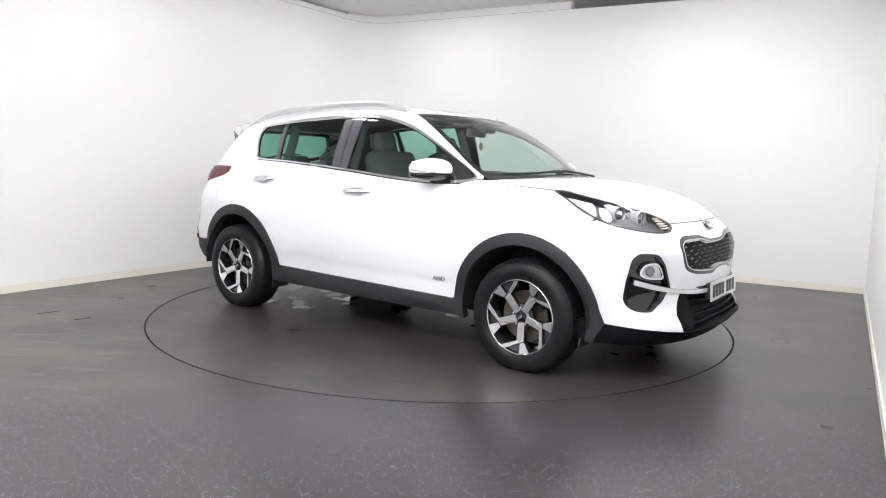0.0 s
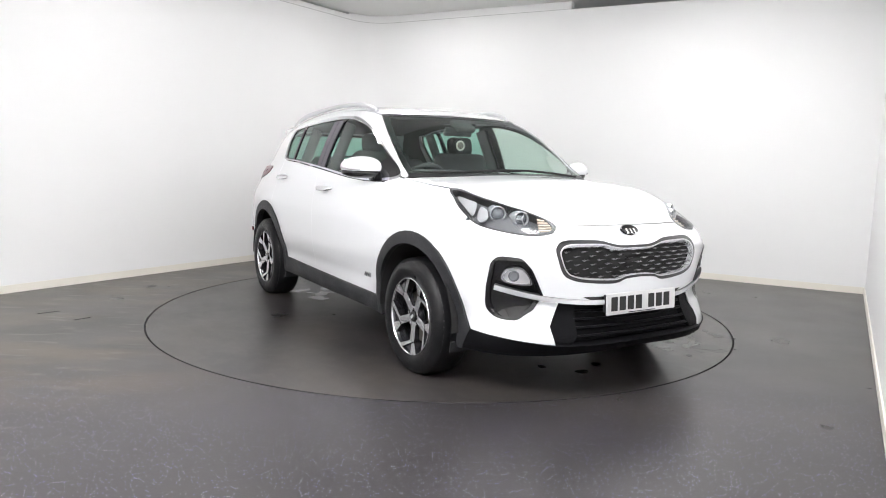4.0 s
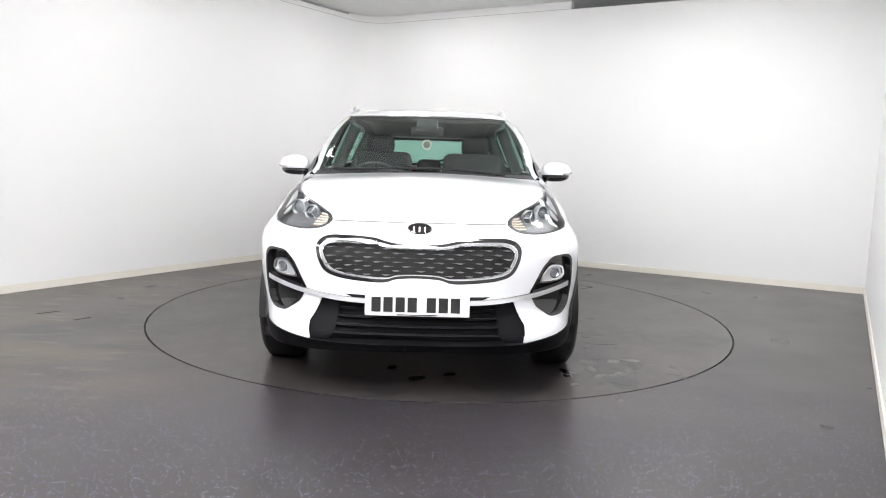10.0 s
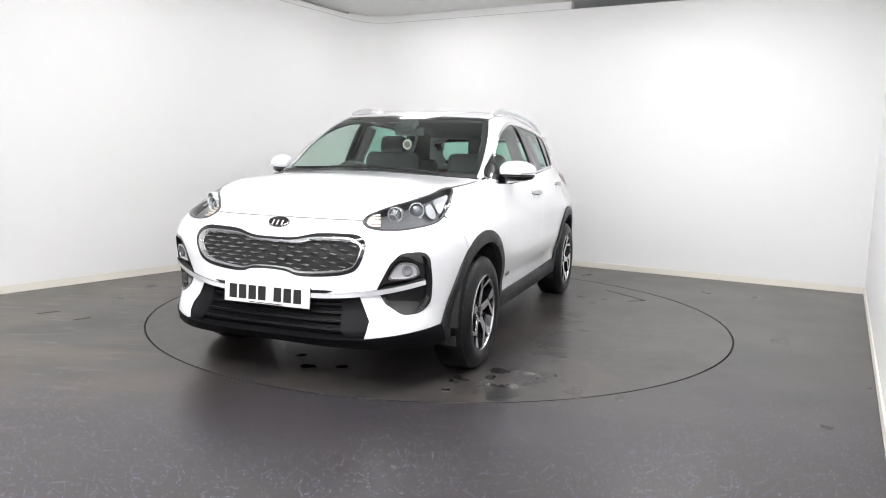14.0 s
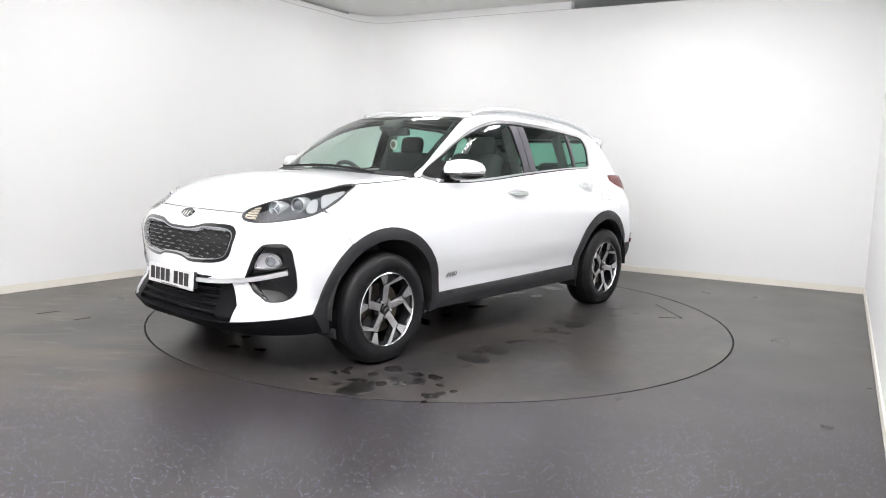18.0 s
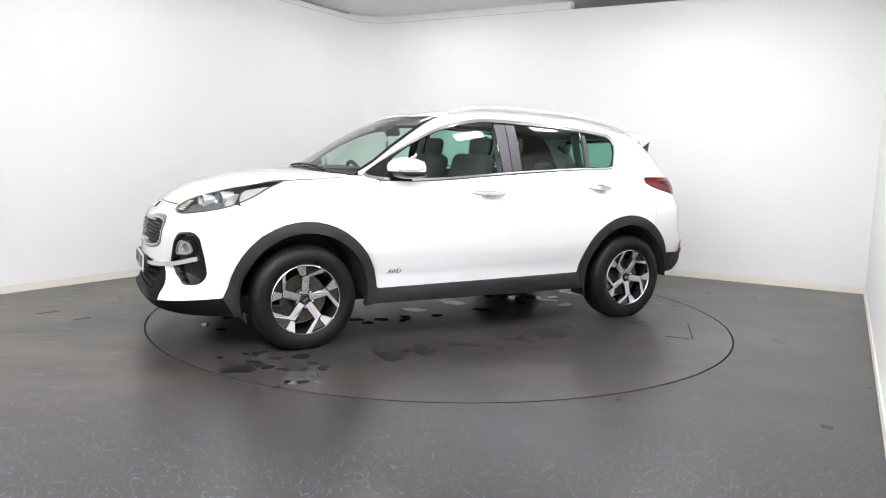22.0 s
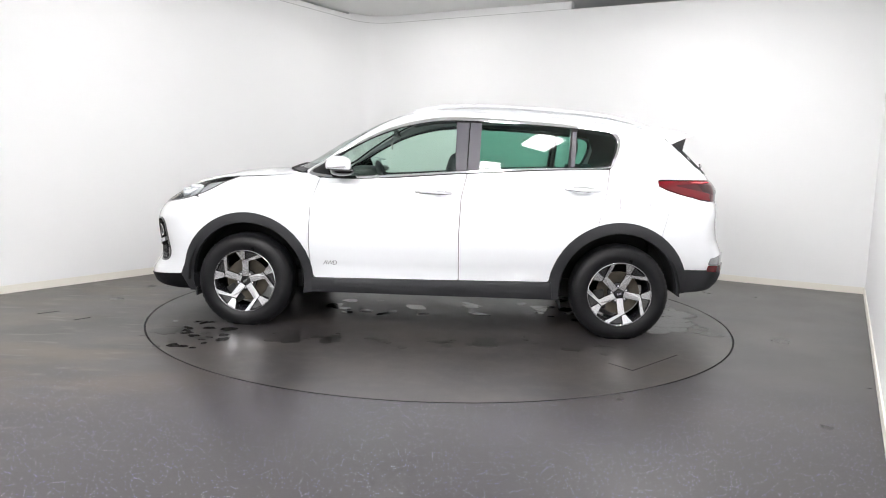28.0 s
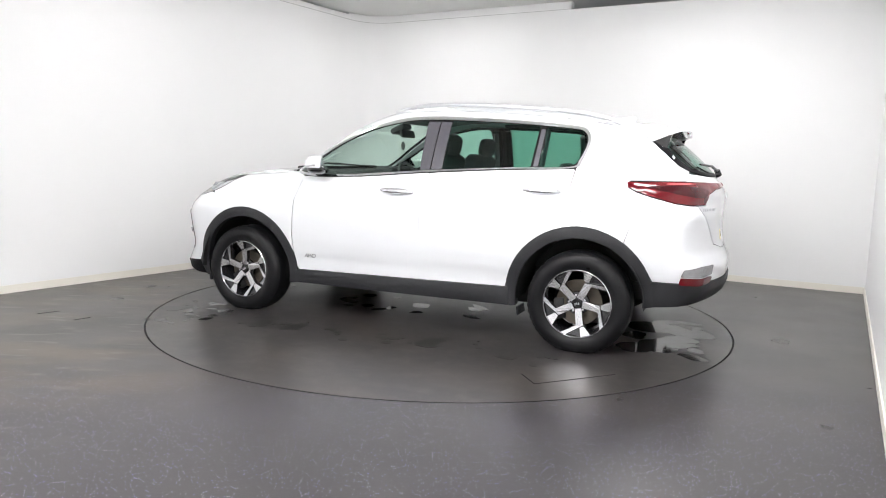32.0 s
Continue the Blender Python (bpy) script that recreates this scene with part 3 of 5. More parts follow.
# front wing
seam_low = [p for p in ARCH_F if 0.86 < p[0] < 1.60]
wing_lamp = [(float(p[0]), float(p[2]) - 0.003) for p, q in zip(lamp_low, HEADLAMP) if q[0] > radians(56.5)]
wing = [(0.90, 1.112), *[(x, z - 0.002) for x, z in hood_seam], *wing_lamp, *line(wing_lamp[-1], (1.665, 0.86), 4)[1:], *line((1.665, 0.86), (1.60, 0.735), 6)[1:]]
wing += seam_low + [(0.8625, 0.40), (0.8765, 0.62), (0.8665, 0.90), (0.81, 1.078)]
both("front_wing", "side", round_loop(wing, 0.002), PAINT, car, step=0.04)

# body side: A-pillar, cantrail, C-pillar and rear quarter
dlo_top = [tuple(p) for p in DLO[36:]]
upper_line = top_edge([(x, y + 0.004) for x, y in SCREEN_SIDE] + [(x, y + 0.004) for x, y in ROOF_SIDE])
side_loop = [(0.925, 1.120)] + upper_line + [(-1.690, 1.480), (-1.735, 1.42), (-1.765, 1.370), (-1.838, 1.305), (-1.922, 1.235), (-1.945, 1.205), (-1.940, 1.138), (-1.605, 1.134), (-1.592, 1.120), (-1.594, 1.082), (-1.66, 1.052), *line((-1.66, 1.052), (-1.652, 0.90), 6)[1:], *line((-1.652, 0.90), (-1.605, 0.742), 6)[1:]]
side_loop += [p for p in ARCH_R[::-1] if -1.595 < p[0] < -1.17] + [(-1.1690, 0.8005), (-1.1700, 0.82), (-1.2195, 1.0), (-1.255, 1.20)] + dlo_top[4:]
both("body_side", "side", round_loop(side_loop, 0.0, 0.04), PAINT, car, step=0.035)

# roof
roof_loop = ROOF_SIDE + [(-1.575, y) for y in np.linspace(0.5, -0.5, 12)] + [(x, -y) for x, y in ROOF_SIDE[::-1]] + [(0.270 + 0.075 * (1 - (y / 0.59) ** 2), y) for y in np.linspace(-0.5, 0.5, 14)]
panel("roof", "top", np.array(roof_loop), PAINT, car, step=0.06)

# windscreen with its black band
screen_loop = [(x, y - 0.004) for x, y in SCREEN_SIDE] + [(0.285 + 0.075 * (1 - (y / 0.592) ** 2), y) for y in np.linspace(0.5, -0.5, 14)] + [(x, -y + 0.004) for x, y in SCREEN_SIDE[::-1]]
screen_loop += [(0.935 + 0.215 * (1 - (y / 0.715) ** 2), y) for y in np.linspace(-0.6, 0.6, 14)]
screen_hole = np.array([(0.5 + (x - 0.5) * 0.90 + 0.018, y * 0.95) for x, y in screen_loop])
SCREEN = glass("windscreen_glass", (0.82, 0.92, 0.88), 0.06)
SIDEGLASS = glass("green_side_glass", (0.75, 0.89, 0.82), 0.045)
PRIVACY = glass("privacy_glass", (0.36, 0.64, 0.54), 0.045)
FRIT = mat("black_glass_border", (0.012, 0.012, 0.013), 0.12)
panel("windscreen", "top", np.array(screen_loop), SCREEN, car, step=0.035, depth=0, lift=-0.004, label="clear green-tinted windscreen")
panel("windscreen_border", "top", np.array(screen_loop), FRIT, car, holes=[screen_hole], step=0.06, depth=0, lift=-0.008)

# side windows, pillars and their bright surround
both("window_surround", "side", DLO, CHROME, car, holes=[np.array([(x * 0.985 - 0.003, 1.30 + (z - 1.30) * 0.925) for x, z in DLO])], lift=0.004, step=0.05, depth=0.012, label="bright chrome window surround")
PILLAR = mat("dark_grey_pillar_trim", (0.075, 0.072, 0.085), 0.4)
front_glass = smooth_loop([(0.855, 1.112), (0.60, 1.096), (0.20, 1.118), (-0.135, 1.148), (-0.15, 1.30), (-0.145, 1.50), (-0.05, 1.512), (0.05, 1.505), (0.31, 1.437), (0.55, 1.327), (0.74, 1.205)], 6)
rear_glass = round_loop([(-0.325, 1.165), (-0.95, 1.198), (-0.975, 1.482), (-0.60, 1.508), (-0.325, 1.518)], 0.012)
quarter = smooth_loop([(-1.01, 1.205), (-1.20, 1.212), (-1.262, 1.255), (-1.298, 1.375), (-1.27, 1.440), (-1.19, 1.460), (-1.03, 1.478), (-1.02, 1.34)], 6)
dlo_in = np.array([(x * 0.985 - 0.003, 1.30 + (z - 1.30) * 0.925) for x, z in DLO])
both("window_frame", "side", dlo_in, GLOSSBLACK, car, holes=[front_glass, rear_glass, quarter], lift=-0.006, step=0.05, depth=0.01)
both("front_side_window", "side", front_glass, SIDEGLASS, car, step=0.035, depth=0, lift=-0.010)
both("rear_side_window", "side", rear_glass, PRIVACY, car, step=0.035, depth=0, lift=-0.010)
both("quarter_window", "side", quarter, PRIVACY, car, step=0.035, depth=0, lift=-0.010)
both("centre_pillar", "side", round_loop([(-0.158, 1.152), (-0.232, 1.158), (-0.244, 1.498), (-0.150, 1.497)], 0.004), PILLAR, car, lift=0.0005, step=0.05)
both("rear_pillar_trim", "side", round_loop([(-0.240, 1.158), (-0.322, 1.163), (-0.332, 1.496), (-0.252, 1.498)], 0.004), PILLAR, car, lift=0.0005, step=0.05)
both("quarter_divider", "side", round_loop([(-0.966, 1.200), (-0.998, 1.203), (-1.016, 1.452), (-0.985, 1.455)], 0.004), PILLAR, car, lift=-0.002, step=0.05)

# wheel arch and sill cladding
inner_f, inner_r = arch(1.320, 0.412, 0.235, 0.25), arch(-1.325, 0.415, 0.27, 0.33)
clad_f = [(1.83, 0.352)] + [p for p in ARCH_F if p[1] > 0.362] + [(0.855, 0.36), (0.86, 0.258), *[p for p in inner_f[::-1]], (1.76, 0.235)]
clad_r = [(-0.855, 0.39)] + [p for p in ARCH_R] + [(-1.80, 0.505), (-1.80, 0.34), *inner_r[::-1], (-0.87, 0.262)]
both("wheel_arch_cladding", "side", round_loop(clad_f, 0.0, 0.03), CLAD, car, lift=0.012, depth=0.05, step=0.035, swell=0.006)
both("wheel_arch_cladding", "side", round_loop(clad_r, 0.0, 0.03), CLAD, car, lift=0.012, depth=0.05, step=0.035, swell=0.006)
both("sill_cladding", "side", round_loop([(0.855, SILL_Z(0.855) - 0.004), (0.86, 0.262), (-0.868, 0.264), (-0.853, SILL_Z(-0.853) - 0.004)], 0.004), CLAD, car, lift=0.012, depth=0.06, step=0.04, swell=0.008)

# front bumper and what sits in it, seen from the front (y, z)
BAR_Z = 0.52
half_b = [(radians(a), 0.900) for a in np.linspace(0.0, 28.5, 9)] + [(q[0], q[1] - 0.004) for q in HEADLAMP[:n_low][::-1] if q[0] < radians(57)]
edge = shoot("side", np.array([(x + 0.003, z) for x, z in line(wing_lamp[-1], (1.665, 0.86), 4)[1:] + line((1.665, 0.86), (1.60, 0.735), 6)[1:]] + [p for p in ARCH_F if p[0] > 1.608][::-1]))
half_b += [(math.atan2(p[1], p[0] - 1.2), p[2]) for p in edge]
half_b += [tuple(p) for p in to_nose([(0.83, 0.352), (0.70, 0.330), (0.548, 0.312), (0.556, 0.40), (0.492, BAR_Z), (0.36, BAR_Z), (0.18, BAR_Z)])]
bumper_loop = np.array(half_b + [(-a, z) for a, z in half_b[::-1][:-1]])
GRILLE_HALF = [(0.0, 0.802), (0.10, 0.803), (0.165, 0.813), (0.245, 0.831), (0.395, 0.836), (0.462, 0.832), (0.505, 0.812), (0.523, 0.775), (0.510, 0.712), (0.476, 0.655), (0.41, 0.628), (0.32, 0.616), (0.21, 0.610), (0.155, 0.614), (0.105, 0.630), (0.0, 0.636)]
GRILLE = smooth_loop(GRILLE_HALF[::-1] + [(-y, z) for y, z in GRILLE_HALF[1:-1]], 4)
FOG = round_loop([(0.785, 0.757, 0.03), (0.690, 0.748, 0.025), (0.640, 0.690), (0.590, 0.590), (0.572, 0.555), (0.615, 0.480), (0.695, 0.424, 0.025), (0.770, 0.430, 0.03), (0.805, 0.480, 0.03), (0.816, 0.600), (0.812, 0.725, 0.03)], 0.012, 0.03)
fog_l = to_nose(FOG)
fog_r = mirrored(fog_l)
panel("front_bumper", "nose", round_loop([tuple(p) for p in bumper_loop], 0.0, 0.05), PAINT, car, holes=[to_nose(GRILLE), fog_l, fog_r], step=0.045)

# grille: dark back, chrome ring, rows of wing-shaped tabs
def scaled(loop, sx, sz, cz):
    return np.array([(y * sx, cz + (z - cz) * sz) for y, z in loop])


def shrunk(loop, sx, low, top):
    return np.array([(y * sx, 0.72 + (z - 0.72) * (top if z > 0.72 else low)) for y, z in loop])


RINGCHROME = mat("dark_chrome", (0.56, 0.565, 0.58), 0.14, metal=1.0)
G0, G1, G2 = GRILLE, shrunk(GRILLE, 0.963, 0.840, 0.840), shrunk(GRILLE, 0.951, 0.790, 0.795)
grille = panel("grille", "front", scaled(GRILLE, 1.0, 1.0, 0.72), MATTBLACK, car, lift=-0.034, depth=0, step=0.06, label="black grille with a chrome ring and dark silver tabs")
panel("grille_rim", "nose", to_nose(G0), GLOSSBLACK, grille, holes=[to_nose(G1)], lift=0.001, depth=0.04, step=0.03)
panel("chrome_ring", "nose", to_nose(G1), RINGCHROME, grille, holes=[to_nose(G2)], lift=0.001, depth=0.03, step=0.03, label="chrome grille ring")
TAB = mat("silver_edged_tab", (0.40, 0.40, 0.42), 0.25, metal=0.5)


def grille_tabs():
    """One wing-shaped tab, shared by all the tabs in the ring."""
    bm = bmesh.new()
    w, hh = 0.035, 0.0050
    top = [(-w, hh * 0.1), (-w * 0.30, hh * 0.45), (w * 0.25, hh), (w, hh * 0.75), (w * 0.55, -hh), (-w * 0.15, -hh * 0.35)]
    a = [bm.verts.new((0.006 if 0 < i < 4 else -0.004, y, z)) for i, (y, z) in enumerate(top)]
    b = [bm.verts.new((-0.008, y, z - 0.001)) for y, z in top]
    bm.faces.new(a)
    for i in range(6):
        bm.faces.new((a[i], b[i], b[(i + 1) % 6], a[(i + 1) % 6]))
    bmesh.ops.recalc_face_normals(bm, faces=bm.faces)
    me = bpy.data.meshes.new("grille_tab")
    bm.to_mesh(me)
    bm.free()
    me.materials.append(TAB)
    flip = me.copy()
    flip.transform(Matrix.Diagonal((1, -1, 1, 1)))
    flip.flip_normals()
    spots = []
    for r in range(10):
        z = 0.625 + r * 0.0215
        for c in range(-6, 7):
            y = (c + (0.5 if r % 2 else 0.0)) * 0.098
            spots.append((y, z))
    ok = inside(np.array(spots), shrunk(GRILLE, 0.925, 0.78, 0.80))
    spots = np.array(spots)[ok]
    P = shoot("front", spots)
    for p in P:
        t = new("grille_tab", me if p[1] >= 0 else flip)
        t.parent = grille
        t.matrix_basis = pose(p[0] - 0.018, p[1], p[2], 0, 0, math.degrees(math.atan2(-0.9 * abs(p[1]) ** 1.2, 1)) * (1 if p[1] < 0 else -1) * -1)


grille_tabs()

# headlamps
LENS = glass("clear_lamp_lens", (0.93, 0.95, 0.95))
AMBER = mat("amber_reflector", (0.86, 0.74, 0.62), 0.25, metal=0.3)
REFLECT = mat("lamp_reflector", (0.64, 0.65, 0.67), 0.20, metal=0.5)
LAMPGREY = mat("lamp_housing_grey", (0.13, 0.13, 0.138), 0.4, metal=0.2)
LAMPSILVER = mat("satin_lamp_silver", (0.50, 0.50, 0.52), 0.3, metal=0.4)
LAMPEDGE = mat("dark_grey_lamp_edge", (0.06, 0.06, 0.064), 0.3)
LAMPGLASS = mat("projector_glass", (0.20, 0.21, 0.23), 0.08, metal=0.5)


def headlamp(side):
    flag = side < 0
    mid = np.array([(radians(46), 0.940)])
    root = panel("headlamp", "nose", HEADLAMP, LENS, car, step=0.035, depth=0.0, lift=0.001, mirror=flag, label="clear headlamp with twin projectors and amber inner corner")
    panel("housing", "nose", HEADLAMP, LAMPGREY, root, step=0.035, depth=0.0, lift=-0.046, mirror=flag)
    panel("lamp_edge", "nose", HEADLAMP, LAMPEDGE, root, holes=[HEADLAMP + (mid - HEADLAMP) * 0.07], step=0.03, depth=0.060, lift=0.0, mirror=flag)
    for a, z, r in ((46.8, 0.951, 0.041), (38.9, 0.930, 0.039)):
        p = shoot("nose", np.array([(radians(a), z)]))[0]
        yaw = a - 22
        m = pose(p[0], side * p[1], p[2]) @ pose(0, 0, 0, 0, 0, side * yaw) @ pose(-0.034, 0, 0, 0, 90, 0)
        bm = bmesh.new()
        lathe(bm, [(r * 0.84, -0.05), (r * 0.9, 0.0), (r * 0.98, 0.004), (r * 1.04, 0.0), (r * 1.06, -0.03), (r * 1.12, -0.085)], 32, m)
        part("projector_ring", bm, REFLECT, root)
        bm = bmesh.new()
        lathe(bm, [(0, 0.0), (r * 0.35, -0.002), (r * 0.65, -0.007), (r * 0.88, -0.018)], 24, m)
        part("projector_lens", bm, LAMPGLASS, root)
        if a < 45:
            bm = bmesh.new()
            for k in range(3):
                t = radians(30 + 120 * k)
                tube(bm, [m @ Vector((0, 0, 0.004)), m @ Vector((math.cos(t) * r * 0.85, math.sin(t) * r * 0.85, -0.008))], 0.0035, 6)
            part("projector_divider", bm, REFLECT, root)
    for k in range(5):
        pts = shoot("nose", np.array([(radians(29.8 + 0.35 * k), 0.881 + 0.0105 * k), (radians(31.8 + 0.35 * k), 0.877 + 0.0120 * k), (radians(34.2 + 0.1 * k), 0.877 + 0.0130 * k)]))
        bm = bmesh.new()
        tube(bm, [(p[0] - 0.016, side * p[1] * 0.985, p[2]) for p in pts], 0.0060, 6)
        part("amber_rib", bm, AMBER, root, "amber indicator rib")
    block = smooth_loop([(radians(54.6), 0.998), (radians(51.8), 0.985), (radians(50.8), 0.945), (radians(52.4), 0.925), (radians(54.6), 0.945)], 4)
    panel("main_reflector", "nose", block, LAMPSILVER, root, step=0.03, depth=0.006, lift=-0.022, mirror=flag)
    side_refl = smooth_loop([(radians(66.5), 1.040), (radians(61.0), 0.988), (radians(56.5), 0.948), (radians(56.5), 1.010), (radians(60), 1.025)], 4)
    panel("side_reflector", "nose", side_refl, LAMPSILVER, root, step=0.03, depth=0.006, lift=-0.016, mirror=flag)


headlamp(1)
headlamp(-1)

# fog lamp nests with their chrome bar
def fog_nest(side):
    nest = panel("fog_lamp_nest", "nose", fog_l, GLOSSBLACK, car, step=0.03, depth=0.04, lift=0.004, mirror=side < 0, holes=[to_nose(scaled(FOG - [0.715, 0], 0.90, 0.93, 0.585) + [0.715, 0])])
    panel("nest_back", "nose", fog_l, GLOSSBLACK, nest, step=0.04, depth=0, lift=-0.026, mirror=side < 0)
    cup = smooth_loop([(0.766, 0.668), (0.748, 0.694), (0.696, 0.700), (0.664, 0.678), (0.632, 0.622), (0.646, 0.606), (0.728, 0.613), (0.766, 0.636)], 5)
    panel("fog_lamp_bezel", "nose", to_nose(cup), CHROME, nest, step=0.02, depth=0.02, lift=-0.002, mirror=side < 0, holes=[to_nose(scaled(cup - [0.702, 0], 0.86, 0.82, 0.65) + [0.702, 0])])
    panel("fog_lamp_lens", "nose", to_nose(scaled(cup - [0.702, 0], 0.92, 0.92, 0.65) + [0.702, 0]), LAMPSILVER, nest, step=0.02, depth=0, lift=-0.012, mirror=side < 0)
    p = shoot("front", np.array([(0.715, 0.655)]))[0]
    m = pose(p[0] - 0.005, side * p[1], p[2]) @ pose(0, 0, 0, 0, 90, 0) @ pose(0, 0, 0, side * -35, 0, 0)
    bm = bmesh.new()
    lathe(bm, [(0, -0.006), (0.020, -0.004), (0.024, 0.002), (0.028, 0.0), (0.028, -0.03)], 24, m)
    part("fog_lamp_bulb", bm, LAMPGLASS, nest)


fog_nest(1)
fog_nest(-1)

# chrome bar across the bumper, lower intake, skirt
BARSILVER = mat("bright_satin_bar", (0.82, 0.83, 0.85), 0.25, metal=0.55)
bar = [(y, 0.516 + 0.32 * max(0, abs(y) - 0.25) ** 2.2) for y in np.linspace(-0.788, 0.788, 40)]
bar_loop = [(y, z - 0.013) for y, z in bar] + [(y, z + 0.013) for y, z in bar[::-1]]
panel("bumper_bar", "nose", to_nose(bar_loop), BARSILVER, car, step=0.03, depth=0.03, lift=0.012, label="satin chrome bar across the bumper")
slot = round_loop([(-0.37, 0.545), (0.37, 0.545), (0.30, 0.520), (-0.30, 0.520)], 0.008)
panel("bumper_slot", "nose", to_nose(slot), GLOSSBLACK, car, step=0.04, depth=0.0, lift=0.003)
INTAKE = [(0.49, 0.512), (0.555, 0.40), (0.548, 0.305), (-0.548, 0.305), (-0.555, 0.40), (-0.49, 0.512)]
panel("lower_intake", "nose", to_nose(round_loop(INTAKE, 0.0, 0.05)), LOWBLACK, car, step=0.05, depth=0.0, lift=-0.045)
for k in range(4):
    z = 0.345 + 0.04 * k
    P = shoot("front", np.array([(y, z) for y in np.linspace(-0.54, 0.54, 21)]))
    bm = bmesh.new()
    tube(bm, [(p[0] - 0.030, p[1], p[2]) for p in P], 0.011, 6, flat=0.8)
    part("intake_slat", bm, LOWBLACK, car)
cheek = [(0.49, 0.512), (0.556, 0.40), (0.548, 0.305), (0.46, 0.300), (0.42, 0.36), (0.40, 0.512)]
both("intake_cheek", "nose", to_nose(round_loop(cheek, 0.0, 0.04)), LOWBLACK, car, step=0.04, depth=0.03, lift=-0.015)
skirt = [(math.radians(62), 0.36)] + [tuple(p) for p in to_nose([(0.83, 0.350), (0.70, 0.328), (0.545, 0.309), (0.3, 0.304), (0.0, 0.302), (-0.3, 0.304), (-0.545, 0.309), (-0.70, 0.328), (-0.83, 0.350)])]
skirt += [(math.radians(-62), 0.36), (math.radians(-62), 0.245)] + [(a, 0.268 - 0.03 * abs(a)) for a in np.radians(np.linspace(-50, 50, 12))] + [(math.radians(62), 0.245)]
panel("front_skirt", "nose", round_loop(skirt, 0.0, 0.06), LOWBLACK, car, step=0.05, lift=0.006, depth=0.06, swell=0.006)

# number plates, badges
PLATE = mat("white_plate", (0.66, 0.66, 0.655), 0.3)
PLATE_Y = mat("yellow_plate", (0.78, 0.60, 0.12), 0.3)
BLACKMARK = mat("black_lettering", (0.01, 0.01, 0.01), 0.4)


def number_plate(m, material, name):
    bm = bmesh.new()
    box(bm, (0.006, 0.522, 0.113), m @ Matrix.Translation((0.003, 0, 0)), 0.002, 1)
    plate = part(name, bm, material, car, "pressed number plate with dark characters shown as bars")
    # registration shown as plain bars of the characters' size
    for y in (-0.205, -0.145, -0.085, -0.025, 0.070, 0.130, 0.190):
        bm = bmesh.new()
        box(bm, (0.002, 0.046, 0.074), m @ Matrix.Translation((0.0072, y, 0.001)), 0.0006, 1)
        part("plate_character", bm, BLACKMARK, plate)
    for y in (-0.242, 0.242):
        bm = bmesh.new()
        lathe(bm, [(0, 0.003), (0.006, 0.002), (0.008, 0)], 12, m @ pose(0.006, y, 0, 0, 90, 0))
        part("plate_screw", bm, material, plate)
    bm = bmesh.new()
    box(bm, (0.002, 0.20, 0.004), m @ Matrix.Translation((0.0072, 0, -0.0495)))
    part("plate_small_print", bm, BLACKMARK, plate)


number_plate(pose(2.222, 0, 0.505, 0, -3, 0), PLATE, "front_number_plate")
bm = bmesh.new()
box(bm, (0.034, 0.50, 0.095), pose(2.203, 0, 0.506, 0, -3, 0), 0.008)
part("plate_holder", bm, CLAD, car)

badge = panel("bonnet_badge", "front", np.array([(0.066 * math.cos(a), 0.872 + 0.026 * math.sin(a)) for a in np.linspace(0, math.tau, 40, endpoint=False)]), CHROME, car, step=0.02, depth=0.006, lift=0.006, label="oval chrome badge with a dark field")
panel("badge_field", "front", np.array([(0.059 * math.cos(a), 0.872 + 0.021 * math.sin(a)) for a in np.linspace(0, math.tau, 40, endpoint=False)]), GLOSSBLACK, badge, step=0.02, depth=0.008, lift=0.0135)
# the maker's mark is drawn as plain bars
for y in (-0.028, 0.0, 0.028):
    P = shoot("front", np.array([(y, 0.861), (y, 0.883)]))
    bm = bmesh.new()
    tube(bm, [(p[0] + 0.0145, p[1], p[2]) for p in P], 0.0060, 6)
    part("badge_bar", bm, PLATE, badge)

# ---- tail of the car ----
def tail(points):
    return to_nose(points, "rear")


RED = mat("red_lamp_lens", (0.13, 0.004, 0.008), 0.10, coat=0.3, spec=0.35)
REDDARK = mat("dark_red_lamp_band", (0.045, 0.003, 0.005), 0.10, coat=0.2, spec=0.3)
# tail lamps wrap round the corner (degrees and height round the tail)
LAMP_LOOP = [(63.2, 1.118), (63.1, 1.086), (56.2, 1.037), (48.5, 0.998), (43.0, 0.986), (34.5, 0.984), (31.5, 1.020), (30.2, 1.055), (22.0, 1.085), (8.0, 1.098), (8.0, 1.118), (22.0, 1.121), (46.0, 1.128)]
for flag in (False, True):
    tl = panel("tail_lamp", "tail", round_loop([(radians(a), z) for a, z in LAMP_LOOP], 0.006, 0.03), RED, car, step=0.035, depth=0.02, lift=0.004, mirror=flag, swell=0.008, label="red wrap-round tail lamp")
    band = smooth_loop([(radians(a), z) for a, z in ((56, 1.090), (50, 1.060), (42, 1.035), (34, 1.035), (32, 1.075), (44, 1.098))], 5)
    panel("lamp_band", "tail", band, REDDARK, tl, step=0.03, depth=0.002, lift=0.0125, mirror=flag)
    # pale strip: a glint on the lens, put into the colour
    strip = smooth_loop([(radians(a), z) for a, z in ((50, 1.107), (46, 1.105), (41, 1.108), (38, 1.113), (42, 1.116), (48, 1.115))], 5)
    panel("lamp_highlight", "tail", strip, mat("painted_red_glint", (0.55, 0.10, 0.11), 0.1), tl, step=0.03, depth=0.002, lift=0.0125, mirror=flag)

